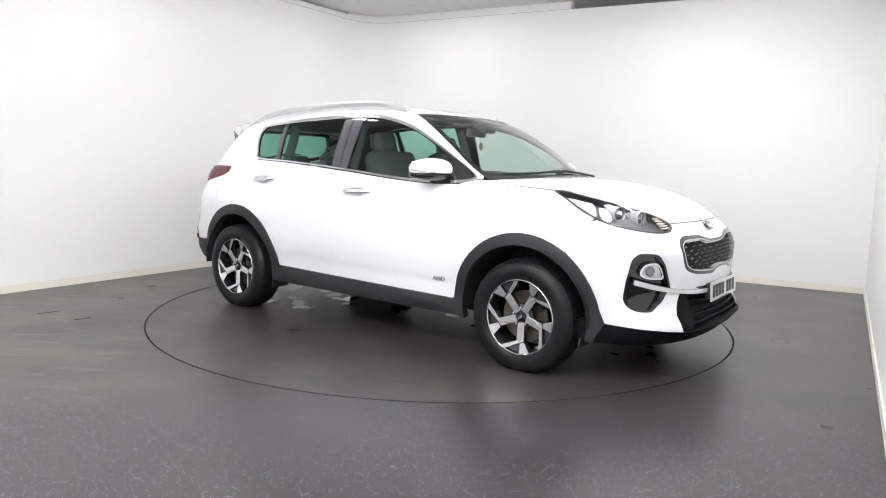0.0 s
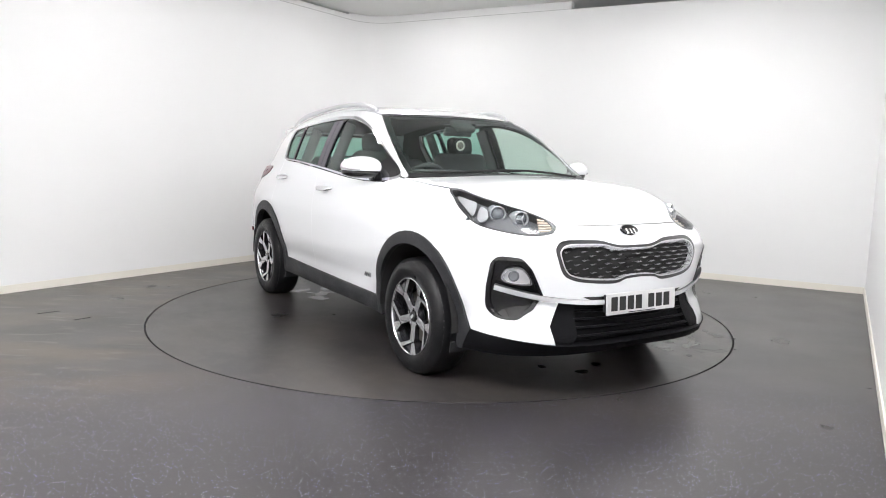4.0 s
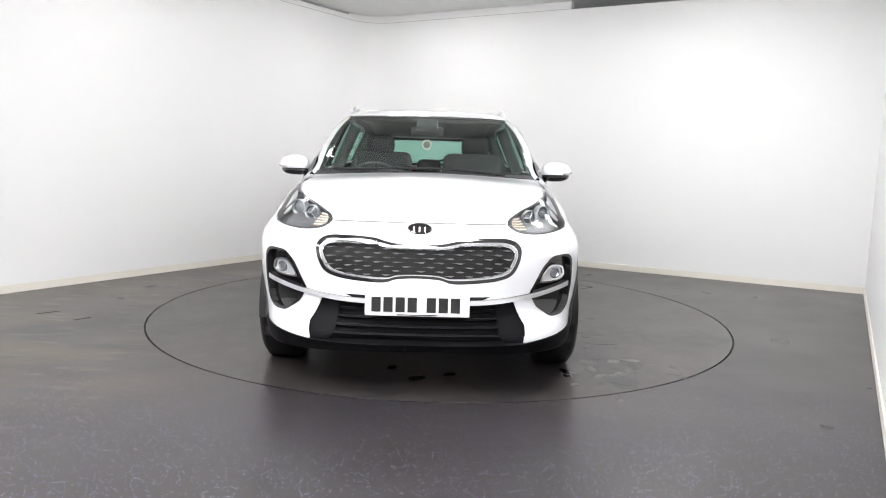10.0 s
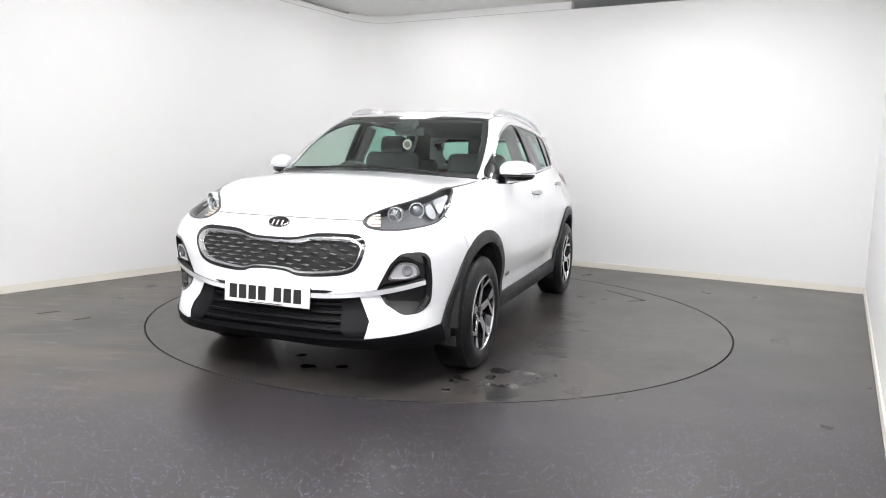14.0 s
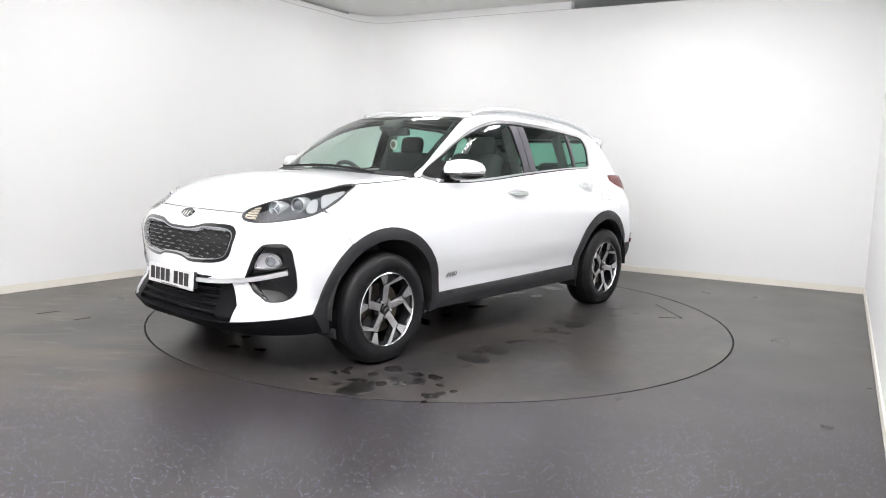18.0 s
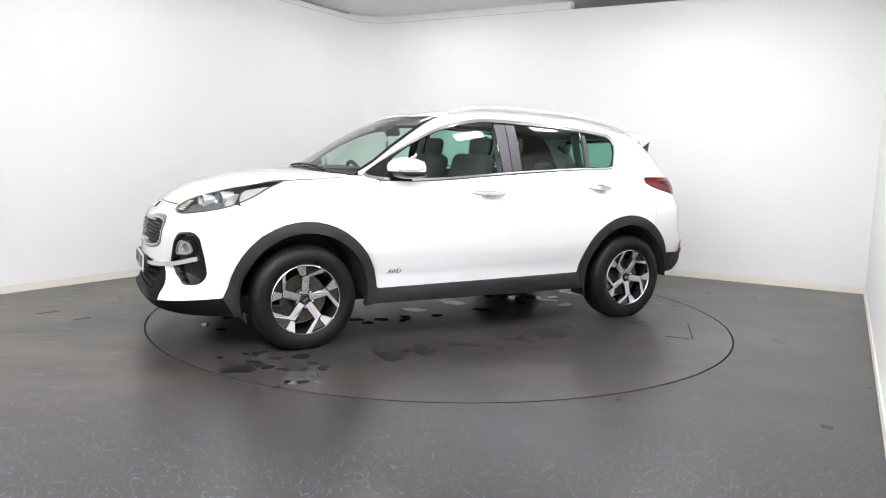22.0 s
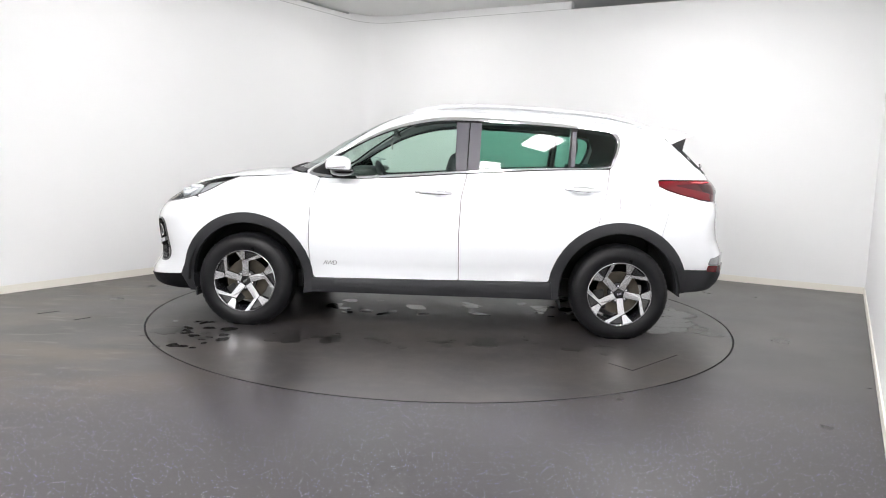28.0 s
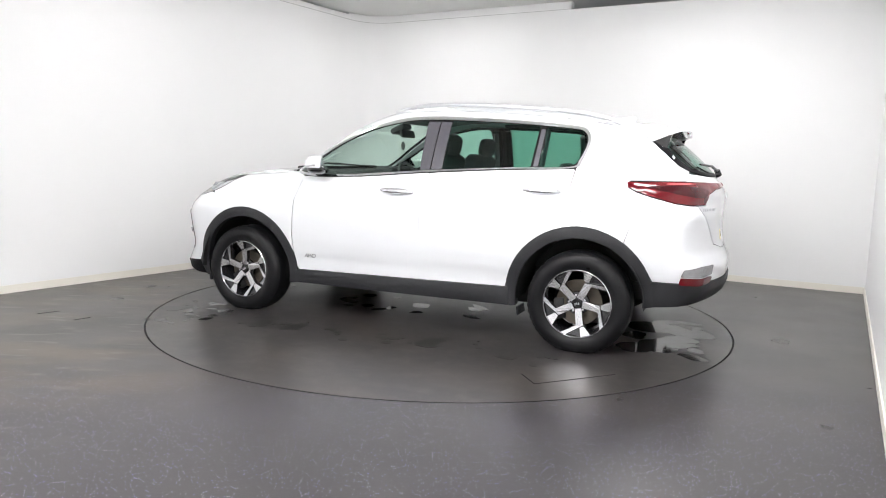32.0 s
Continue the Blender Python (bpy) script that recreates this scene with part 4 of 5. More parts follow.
# tailgate
gate_half = [(0.0, 1.160), (radians(8), 1.160), (radians(20), 1.160), (radians(33), 1.175), (radians(41), 1.185), (radians(41.5), 1.134), (radians(22), 1.126), (radians(6), 1.124), (radians(6), 1.092), (radians(22), 1.079), (radians(29.8), 1.050), (radians(33.5), 0.979), (radians(38.5), 0.979), (radians(31), 0.84), (radians(26.5), 0.73), (radians(16), 0.695), (radians(8), 0.69), (0.0, 0.69)]
gate = gate_half + [(-a, z) for a, z in gate_half[::-1][1:-1]]
panel("tailgate", "tail", round_loop(gate, 0.0, 0.05), PAINT, car, step=0.045, lift=-0.001)
gate_half = [(0.10, 1.165), (0.37, 1.168), (0.585, 1.196), (0.645, 1.232), (0.648, 1.31), (0.638, 1.375), (0.60, 1.43), (0.30, 1.45)]
gate_side = smooth_loop(gate_half + [(-y, z) for y, z in gate_half[::-1]], 5)
gate_side = scaled(gate_side, 0.945, 1.0, 1.31)
rear_pane = scaled(gate_side, 0.90, 0.84, 1.31)
panel("tailgate_frame", "rear", gate_side, LOWBLACK, car, holes=[rear_pane], step=0.05, depth=0.01, lift=0.001)
panel("rear_window", "rear", rear_pane, PRIVACY, car, step=0.08, depth=0, lift=-0.003, label="dark tinted rear window")

# roof spoiler with black side fins
def spoiler():
    def edge(x):
        return (0.608 if x < -1.6 else 0.600) if x > -1.70 else 0.604 + (x + 1.70) * 0.33

    bm = bmesh.new()
    rows = []
    for v in np.linspace(-1, 1, 33):
        base = float(shoot("top", np.array([(-1.578, v * 0.585)]))[0][2])
        tip, tz = -1.897 + 0.025 * v * v, 1.478 - 0.014 * v * v
        e = min(1.0, max(0.0, (abs(v) - 0.86) / 0.12))
        e = e * e * (3 - 2 * e)
        top = [(-1.556, base + 0.001), (-1.66, base + (tz - base) * 0.20), (-1.74, base + (tz - base) * 0.45), (-1.82, base + (tz - base) * 0.72), (tip, tz), (tip + 0.002, tz - 0.014),
               (-1.80, 1.440 * (1 - e) + 1.424 * e), (-1.70, 1.452 * (1 - e) + 1.380 * e), (-1.655, 1.462 * (1 - e) + 1.430 * e), (-1.60, base - 0.035)]
        rows.append([bm.verts.new((x, v * edge(x), z)) for x, z in top])
    for A, B in zip(rows, rows[1:]):
        for i in range(len(A)):
            bm.faces.new((A[i], B[i], B[(i + 1) % len(A)], A[(i + 1) % len(A)]))
    bm.faces.new(rows[0])
    bm.faces.new(rows[-1][::-1])
    bmesh.ops.recalc_face_normals(bm, faces=bm.faces)
    sp = part("roof_spoiler", bm, PAINT, car)
    for s in (1, -1):
        bm = bmesh.new()
        pts = [(-1.700, 1.379), (-1.785, 1.418), (-1.826, 1.438), (-1.815, 1.405), (-1.805, 1.365), (-1.800, 1.335), (-1.785, 1.325), (-1.740, 1.352)]
        n = len(pts)
        a = [bm.verts.new((x, s * (edge(x) - 0.004), z)) for x, z in pts]
        b = [bm.verts.new((x, s * 0.52, z)) for x, z in pts]
        bm.faces.new(a)
        bm.faces.new(b[::-1])
        for i in range(n):
            bm.faces.new((a[i], b[i], b[(i + 1) % n], a[(i + 1) % n]))
        bmesh.ops.recalc_face_normals(bm, faces=bm.faces)
        part("spoiler_fin", bm, GLOSSBLACK, sp, "gloss black spoiler side fin")
    bm = bmesh.new()
    box(bm, (0.012, 0.26, 0.012), pose(-1.888, 0, 1.458), 0.004)
    part("brake_light_strip", bm, RED, sp)
    # shark-fin aerial
    bm = bmesh.new()
    rows = []
    for k in range(9):
        u = k / 8
        x = -1.372 - 0.130 * u
        zb = float(shoot("top", np.array([(x, 0.0)]))[0][2]) - 0.002
        hh = 0.004 + 0.052 * u ** 1.5 * (1.0 if k < 8 else 0.55)
        ww = 0.022 * (0.35 + 0.65 * math.sin(math.pi * min(1.0, 0.15 + 0.8 * u)))
        rows.append([bm.verts.new((x - (0.012 * (1 - abs(c)) if k == 8 else 0.0), ww * c, zb + hh * (1 - abs(c) ** 1.6))) for c in (-1, -0.7, -0.35, 0, 0.35, 0.7, 1)])
    for A, B in zip(rows, rows[1:]):
        for i in range(6):
            bm.faces.new((A[i], B[i], B[i + 1], A[i + 1]))
    bm.faces.new(rows[0])
    bm.faces.new(rows[-1])
    bmesh.ops.recalc_face_normals(bm, faces=bm.faces)
    part("roof_aerial", bm, PAINT, car, "white shark-fin roof aerial")


spoiler()
bm = bmesh.new()
lathe(bm, [(0, 0.03), (0.022, 0.028), (0.028, 0.015), (0.03, -0.01)], 20, pose(-2.090, 0.0, 1.185, 0, -65, 0))
tube(bm, [(-2.100, 0.0, 1.195), (-2.06, 0.18, 1.235), (-1.995, 0.36, 1.245)], [0.012, 0.009, 0.006], 8)
part("rear_wiper", bm, GLOSSBLACK, car)

# rear bumper
REARCLEAR = mat("clear_reversing_lens", (0.34, 0.34, 0.35), 0.12, metal=0.4, coat=0.4, vary=0.45, vscale=45)
seam = [(math.atan2(p[1], -p[0] - 1.2), p[2]) for p in shoot("side", np.array([(x - 0.003, z) for x, z in line((-1.66, 1.052), (-1.652, 0.90), 6) + line((-1.652, 0.90), (-1.605, 0.742), 6)[1:]] + [p for p in ARCH_R if p[0] < -1.615 and p[1] > 0.51] + [(-1.79, 0.506)]))]
rb = [(0.0, 0.686), (radians(8), 0.686), (radians(16), 0.691), (radians(27), 0.727), (radians(31.4), 0.838), (radians(38.9), 0.977), (radians(43), 0.980), (radians(48.5), 0.992), (radians(56.2), 1.031)] + seam + [(radians(a), 0.505) for a in (50, 40, 30, 20, 10, 0)]
panel("rear_bumper", "tail", round_loop(rb + [(-a, z) for a, z in rb[::-1][1:-1]], 0.0, 0.05), PAINT, car, step=0.045)
foot = [(math.atan2(p[1], -p[0] - 1.2), p[2]) for p in shoot("side", np.array([(-1.79, 0.500), (-1.795, 0.34)]))]
lb = [(radians(a), 0.501) for a in (0, 10, 20, 30, 40, 50)] + foot + [(radians(52), 0.345), (radians(42), 0.362), (radians(30), 0.378), (radians(15), 0.385), (0.0, 0.385)]
panel("rear_bumper_cladding", "tail", round_loop(lb + [(-a, z) for a, z in lb[::-1][1:-1]], 0.0, 0.05), CLAD, car, step=0.045, lift=0.006, depth=0.05, swell=0.008)
for flag in (False, True):
    cl_ = round_loop([(radians(48.0), 0.545), (radians(47.2), 0.588), (radians(40), 0.606), (radians(32.0), 0.608), (radians(33.0), 0.548), (radians(40), 0.536)], 0.008)
    fog = panel("rear_fog_lamp", "tail", cl_, REARCLEAR, car, step=0.025, depth=0.01, lift=0.006, mirror=flag, label="clear and red rear bumper lamp")
    rd = round_loop([(radians(48.3), 0.500), (radians(48.0), 0.540), (radians(40), 0.531), (radians(34.0), 0.538), (radians(35.5), 0.500), (radians(42), 0.488)], 0.008)
    panel("rear_reflector", "tail", rd, RED, fog, step=0.025, depth=0.012, lift=0.017, mirror=flag, label="red reflector")
number_plate(pose(-2.140, 0, 0.80, 0, 0, 180) @ pose(0, 0, 0, 0, -8, 0), PLATE_Y, "rear_number_plate")
for k in range(8):
    P = shoot("rear", np.array([(0.44 + 0.024 * k, 0.955)]))[0]
    bm = bmesh.new()
    box(bm, (0.005, 0.016, 0.020), pose(P[0] - 0.002, P[1], P[2]), 0.001, 1)
    part("model_badge_bar", bm, SATIN, car)
P = shoot("rear", np.array([(0.0, 1.03)]))[0]
bm = bmesh.new()
lathe(bm, [(0, 0.008), (0.05, 0.006), (0.06, 0.0)], 28, pose(P[0], 0, 1.03, 0, -90, 0) @ Matrix.Diagonal((0.5, 1.2, 1, 1)))
part("tailgate_badge", bm, CHROME, car)

# fuel flap line: a thin raised flap
FLAP = round_loop([(-1.325, 1.058), (-1.312, 0.915), (-1.52, 0.922), (-1.545, 1.062)], 0.03)
panel("fuel_flap_gap", "side", FLAP + (FLAP - FLAP.mean(0)) * 0.022, MATTBLACK, car, holes=[FLAP - (FLAP - FLAP.mean(0)) * 0.004], step=0.05, lift=0.0008, depth=0.0)
panel("fuel_flap", "side", FLAP, PAINT, car, step=0.05, lift=0.0016, depth=0.002)

# ---- underbody, liners and the dark inside of the shell ----
bm = bmesh.new()
box(bm, (3.30, 1.30, 0.12), pose(0.12, 0, 0.30), 0.03)
part("underbody", bm, MATTBLACK, car)
bm = bmesh.new()
box(bm, (0.95, 1.10, 0.42), pose(1.47, 0, 0.56), 0.08)
part("engine_bay", bm, MATTBLACK, car)
bm = bmesh.new()
box(bm, (0.42, 1.10, 0.30), pose(-1.80, 0, 0.58), 0.06)
part("boot_floor", bm, MATTBLACK, car)


def liner(cx, s):
    bm = bmesh.new()
    n = 20
    rows = []
    for y in (0.50, 0.62, 0.75, 0.905):
        rows.append([bm.verts.new((cx + 0.418 * math.cos(a), s * y, HUB_Z + 0.418 * math.sin(a))) for a in np.linspace(radians(-3), radians(183), n)])
    for A, B in zip(rows, rows[1:]):
        for i in range(n - 1):
            bm.faces.new((A[i], A[i + 1], B[i + 1], B[i]))
    c = bm.verts.new((cx, s * 0.50, HUB_Z))
    for i in range(n - 1):
        bm.faces.new((rows[0][i], rows[0][i + 1], c))
    part("wheel_arch_liner", bm, MATTBLACK, car)


for cx in (FRONT_AXLE, REAR_AXLE):
    for s in (1, -1):
        liner(cx, s)
# inner door skins, just inside the paint and up to the window line
both("inner_door_trim", "side", round_loop([(0.92, 1.09), *belt(0.80, -1.24, 14), (-1.70, 1.10), (-1.70, 0.90), (-1.62, 0.82), (-1.325, 0.90), (-1.0, 0.80), (-0.85, 0.36), (0.86, 0.34), (0.92, 0.66), (1.10, 0.83), (1.35, 0.88), (1.50, 0.86), (1.50, 0.98), (1.0, 1.04)], 0.0, 0.06), TRIM, car, lift=-0.03, depth=0.0, step=0.07)
cargo = [(-1.30, 1.17), (-1.345, 1.36), (-1.30, 1.47), (-0.9, 1.53), (-0.3, 1.55), (-0.3, 1.575), (-1.0, 1.575), (-1.5, 1.50), (-1.62, 1.40), (-1.80, 1.15), (-1.70, 1.02), (-1.4, 1.02)]
both("cargo_side_trim", "side", round_loop(cargo, 0.0, 0.05), TRIM, car, lift=-0.035, depth=0.0, step=0.06)
head_loop = [(x, y * 0.97) for x, y in ROOF_SIDE] + [(x, -y * 0.97) for x, y in ROOF_SIDE[::-1]]
LINING = mat("grey_headlining", (0.22, 0.22, 0.22), 0.95, bump=0.3, scale=250)
panel("headlining", "top", np.array(head_loop), LINING, car, lift=-0.035, depth=0, step=0.08)

# ---- trim on the outside: rails, handles, mirrors, wipers ----
RAIL = mat("satin_rail_silver", (0.66, 0.665, 0.68), 0.33, metal=0.6, vary=0.03, vscale=12)
for s in (1, -1):
    xs = np.linspace(0.17, -1.50, 26)
    P = shoot("top", np.array([(x, 0.575 + 0.022 * math.sin(math.pi * (0.2 - x) / 1.75)) for x in xs]))
    lift = [0.031 * min(1, (i / 4) ** 0.6, ((25 - i) / 4) ** 0.6) + 0.004 for i in range(26)]
    bm = bmesh.new()
    tube(bm, [(p[0], s * p[1], p[2] + l) for p, l in zip(P, lift)], 0.0145, 10, flat=1.15)
    rail = part("roof_rail", bm, RAIL, car, "satin silver roof rail")
    for i in (1, 24):
        bm = bmesh.new()
        box(bm, (0.13, 0.026, 0.026), pose(P[i][0], s * P[i][1], P[i][2] + 0.006), 0.010)
        part("rail_foot", bm, RAIL, rail)
    for x0, x1, z0, z1 in ((0.125, -0.135, 1.003, 0.995), (-0.925, -1.175, 1.048, 1.040)):
        P2 = shoot("side", np.array([(x0 + (x1 - x0) * k / 10, z0 + (z1 - z0) * k / 10) for k in range(11)]))
        N2 = gradient(P2)
        off = [0.003 + 0.030 * min(1, (k / 2.2), (10 - k) / 2.2) for k in range(11)]
        bm = bmesh.new()
        tube(bm, [(p[0] + n[0] * o, s * (p[1] + n[1] * o), p[2]) for p, n, o in zip(P2, N2, off)], [0.005 + 0.0065 * math.sin(math.pi * k / 10) ** 0.6 for k in range(11)], 8, flat=1.7)
        part("door_handle", bm, CHROME, car, "chrome door handle")
        xm, zm = (x0 + x1) / 2, (z0 + z1) / 2
        cup = smooth_loop([(xm - 0.075, zm), (xm - 0.04, zm + 0.030), (xm + 0.04, zm + 0.030), (xm + 0.075, zm), (xm + 0.04, zm - 0.034), (xm - 0.04, zm - 0.034)], 5)
        panel("handle_cup", "side", cup, SATIN, car, step=0.02, lift=0.0012, depth=0.002, mirror=s < 0)
    # mirror
    bm = bmesh.new()
    bmesh.ops.create_uvsphere(bm, u_segments=28, v_segments=18, radius=1)
    for v in bm.verts:
        x, y, z = v.co
        f = lambda a, p: math.copysign(abs(a) ** p, a)
        x, y, z = f(x, 0.9), f(y, 0.8), f(z, 0.88)
        if x < -0.55:
            x = -0.55 - (x + 0.55) * -0.1
        z = z * (1 - 0.16 * max(0, y)) if z > 0 else max(z, -0.36) + 0.1 * min(0, z + 0.36)
        v.co = (0.655 + 0.094 * x - 0.052 * y, s * (0.926 + 0.112 * y), 1.169 + 0.068 * z)
    if s < 0:
        bmesh.ops.reverse_faces(bm, faces=bm.faces)
    mir = part("door_mirror", bm, PAINT, car, "white door mirror with black base")
    bm = bmesh.new()
    bmesh.ops.create_uvsphere(bm, u_segments=24, v_segments=12, radius=1)
    for v in bm.verts:
        x, y, z = v.co
        v.co = (0.640 + 0.086 * math.copysign(abs(x) ** 0.8, x) - 0.048 * y, s * (0.922 + 0.106 * math.copysign(abs(y) ** 0.75, y)), 1.131 + 0.036 * z + 0.004 * y)
    part("mirror_base", bm, GLOSSBLACK, mir)
    bm = bmesh.new()
    tube(bm, [(0.64, s * 0.86, 1.115), (0.69, s * 0.82, 1.102), (0.73, s * 0.785, 1.095)], [0.026, 0.034, 0.042], 12, flat=0.7)
    part("mirror_arm", bm, GLOSSBLACK, mir)
    bm = bmesh.new()
    tube(bm, [(0.655 + 0.096 * math.cos(b) - 0.052 * math.sin(b), s * (0.926 + 0.113 * math.sin(b)), 1.151 + 0.0012 * k) for k, b in enumerate(np.linspace(0.35, 1.7, 12))], 0.0085, 8, flat=0.75)
    part("mirror_indicator", bm, BARSILVER, mir)
    bm = bmesh.new()
    box(bm, (0.004, 0.17, 0.095), pose(0.601, s * 0.926, 1.166, 0, 0, s * 28), 0.001)
    part("mirror_glass", bm, CHROME, mir)
sail = smooth_loop([(0.875, 1.118), (0.80, 1.098), (0.66, 1.094), (0.675, 1.16), (0.70, 1.228), (0.76, 1.198)], 4)
both("mirror_sail", "side", sail, GLOSSBLACK, car, step=0.03, lift=0.001, depth=0.004)
wp = lambda pts: [(p[0], p[1], p[2] + 0.011) for p in shoot("top", np.array(pts, float))]
for pts in ([(1.09, 0.52), (1.085, 0.30), (1.09, 0.08), (1.085, -0.14)], [(1.10, 0.02), (1.09, -0.2), (1.055, -0.42), (0.985, -0.60)]):
    bm = bmesh.new()
    tube(bm, wp(pts), 0.008, 6)
    part("wiper", bm, MATTBLACK, car)
cowl = [(1.176 - 0.215 * (y / 0.735) ** 2, y) for y in np.linspace(-0.735, 0.735, 20)] + [(1.120 - 0.215 * (y / 0.735) ** 2, y) for y in np.linspace(0.72, -0.72, 20)]
panel("scuttle", "top", np.array(cowl), CLAD, car, step=0.05, lift=-0.001, depth=0.02)

# small all-wheel-drive lettering on the front doors
AWDMARK = mat("dark_chrome_letter", (0.20, 0.20, 0.21), 0.3, metal=0.6)
for s in (1, -1):
    for ch, x in (("A", 0.757), ("W", 0.724), ("D", 0.689)):
        x = x if s > 0 else 1.44 - x
        cu = bpy.data.curves.new("awd_letter", "FONT")
        cu.body, cu.size, cu.extrude, cu.align_x, cu.shear = ch, 0.044, 0.002, "CENTER", 0.2
        tmp = bpy.data.objects.new("tmp", cu)
        me = bpy.data.meshes.new_from_object(tmp)
        bpy.data.objects.remove(tmp)
        me.materials.clear()
        me.materials.append(AWDMARK)
        p = shoot("side", np.array([(x, 0.462)]))[0]
        lt = new("awd_letter", me)
        lt.parent = car
        lt.matrix_basis = pose(p[0], s * (p[1] + 0.006), 0.462, 90, 0, 180 if s > 0 else 0)

# ---- wheels ----
DISC = mat("worn_brake_disc", (0.085, 0.074, 0.058), 0.42, metal=0.7, vary=0.3, vscale=20)


def wheel():
    """Wheel in its own space, lying with its face towards +z."""
    root = new("wheel")
    R, W = 0.343, 0.225
    bm = bmesh.new()
    prof = [(0.222, -W), (0.262, -W - 0.006), (0.304, -W), (0.331, -0.205), (0.340, -0.180), (R, -0.150), (R, -0.075), (0.340, -0.042), (0.332, -0.018), (0.304, 0.004), (0.276, 0.008), (0.262, 0.007), (0.246, 0.003), (0.232, -0.003), (0.222, -0.010)]
    lathe(bm, prof, 96)
    for v in bm.verts:
        v.co.y = min(v.co.y, WHEEL_Z - 0.0005)
    tyre = part("tyre", bm, RUBBER, root, "black rubber tyre with shallow sidewall ribs")
    bm = bmesh.new()
    box(bm, (0.004, 0.026, 0.014), Matrix(), 0.001, 1)
    me = bpy.data.meshes.new("tread_block")
    bm.to_mesh(me)
    bm.free()
    me.materials.append(RUBBER)
    for k in range(48):
        a = k * math.tau / 48
        if math.sin(a) > 0.93:
            continue
        t = new("tread_block", me)
        t.parent = tyre
        t.matrix_basis = pose(0, 0, 0, 0, 0, math.degrees(a)) @ pose(0.3318, 0, -0.030, 0, 45, 0)
    bm = bmesh.new()
    lathe(bm, [(0.225, -0.010), (0.2245, -0.002), (0.221, 0.001), (0.2175, -0.003), (0.216, -0.012)], 72)
    part("rim_lip", bm, ALLOY, root)
    bm = bmesh.new()
    lathe(bm, [(0.217, -0.008), (0.207, -0.030), (0.200, -0.10), (0.195, -0.20)], 60)
    part("rim_barrel", bm, RIMDARK, root)
    bm = bmesh.new()
    lathe(bm, [(0.05, -0.085), (0.060, -0.078), (0.150, -0.076), (0.152, -0.090), (0.06, -0.095)], 48)
    part("brake_disc", bm, DISC, root, "worn brown-grey brake disc")
    bm = bmesh.new()
    box(bm, (0.07, 0.14, 0.05), pose(0.13, 0.03, -0.088), 0.01)
    part("brake_calliper", bm, MATTBLACK, root)

    def slab(name, poly, z0, z1, parent, face):
        bm = bmesh.new()
        n = len(poly)
        top = [bm.verts.new((x, y, z0(x, y))) for x, y in poly]
        low = [bm.verts.new((x, y, z1)) for x, y in poly]
        f = bm.faces.new(top)
        f.material_index = 0
        for i in range(n):
            q = bm.faces.new((top[i], low[i], low[(i + 1) % n], top[(i + 1) % n]))
            q.material_index = 1
        bmesh.ops.recalc_face_normals(bm, faces=bm.faces)
        ob = part(name, bm, face, parent, smooth=False)
        ob.data.materials.append(RIMDARK)
        return ob

    dish = lambda x, y: -0.030 + 0.026 * min(1, (math.hypot(x, y) / 0.21)) ** 2

    def polar(r, a):
        return (r * math.cos(radians(a)), r * math.sin(radians(a)))

    for k in range(5):
        a = 90 + 72 * k
        main = [polar(0.040, a - 34), polar(0.046, a - 28), polar(0.100, a - 14), polar(0.146, a - 10), polar(0.2175, a - 36), polar(0.2175, a - 27.5), polar(0.154, a - 2), polar(0.147, a + 8.5), polar(0.100, a + 12.5), polar(0.046, a + 28), polar(0.040, a + 34)]
        sp = slab("spoke", main, dish, -0.055, root, ALLOY)
        block = [polar(0.153, a + 9.5), polar(0.159, a - 0.5), polar(0.2175, a + 0.0), polar(0.2175, a + 17)]
        slab("spoke_block", block, dish, -0.055, sp, ALLOY)
        web = [polar(0.142, a + 7), polar(0.2165, a + 1), polar(0.2165, a - 27), polar(0.150, a - 6)]
        slab("spoke_pocket", web, lambda x, y: dish(x, y) - 0.016, -0.055, sp, RIMDARK)
    bm = bmesh.new()
    lathe(bm, [(0, -0.018), (0.026, -0.019), (0.030, -0.023), (0.031, -0.05)], 28)
    cap = part("hub_cap", bm, GLOSSBLACK, root)
    for x in (-0.012, 0.0, 0.012):
        bm = bmesh.new()
        box(bm, (0.004, 0.014, 0.002), pose(x, 0, -0.0172))
        part("hub_cap_bar", bm, SATIN, cap)
    bm = bmesh.new()
    lathe(bm, [(0.028, -0.036), (0.075, -0.040), (0.078, -0.06)], 40)
    part("hub_plate", bm, RIMDARK, root)
    for k in range(5):
        x, y = polar(0.054, 90 + 36 + 72 * k)
        bm = bmesh.new()
        lathe(bm, [(0, -0.022), (0.008, -0.023), (0.0095, -0.028), (0.0095, -0.05)], 6, pose(x, y, 0))
        part("wheel_nut", bm, CHROME, root)
    return root


w0 = wheel()
w0.parent = car
FACE_Y = 0.926
spin = {(1, 1): 36, (-1, 1): 10, (1, -1): 39, (-1, -1): 42}


def wheel_pose(cx, s, turn):
    return pose(cx, s * FACE_Y, WHEEL_Z) @ (pose(0, 0, 0, -90, 0, 0) if s > 0 else pose(0, 0, 0, 90, 0, 0)) @ pose(0, 0, 0, 0, 0, turn)


def stand(ob, s, turn):
    """Turns the tyre so that its flat patch lies on the ground whatever the rim's turn."""
    for child in ob.children:
        if child.name.startswith("tyre"):
            child.matrix_basis = pose(0, 0, 0, 0, 0, -turn + (0 if s > 0 else 180))


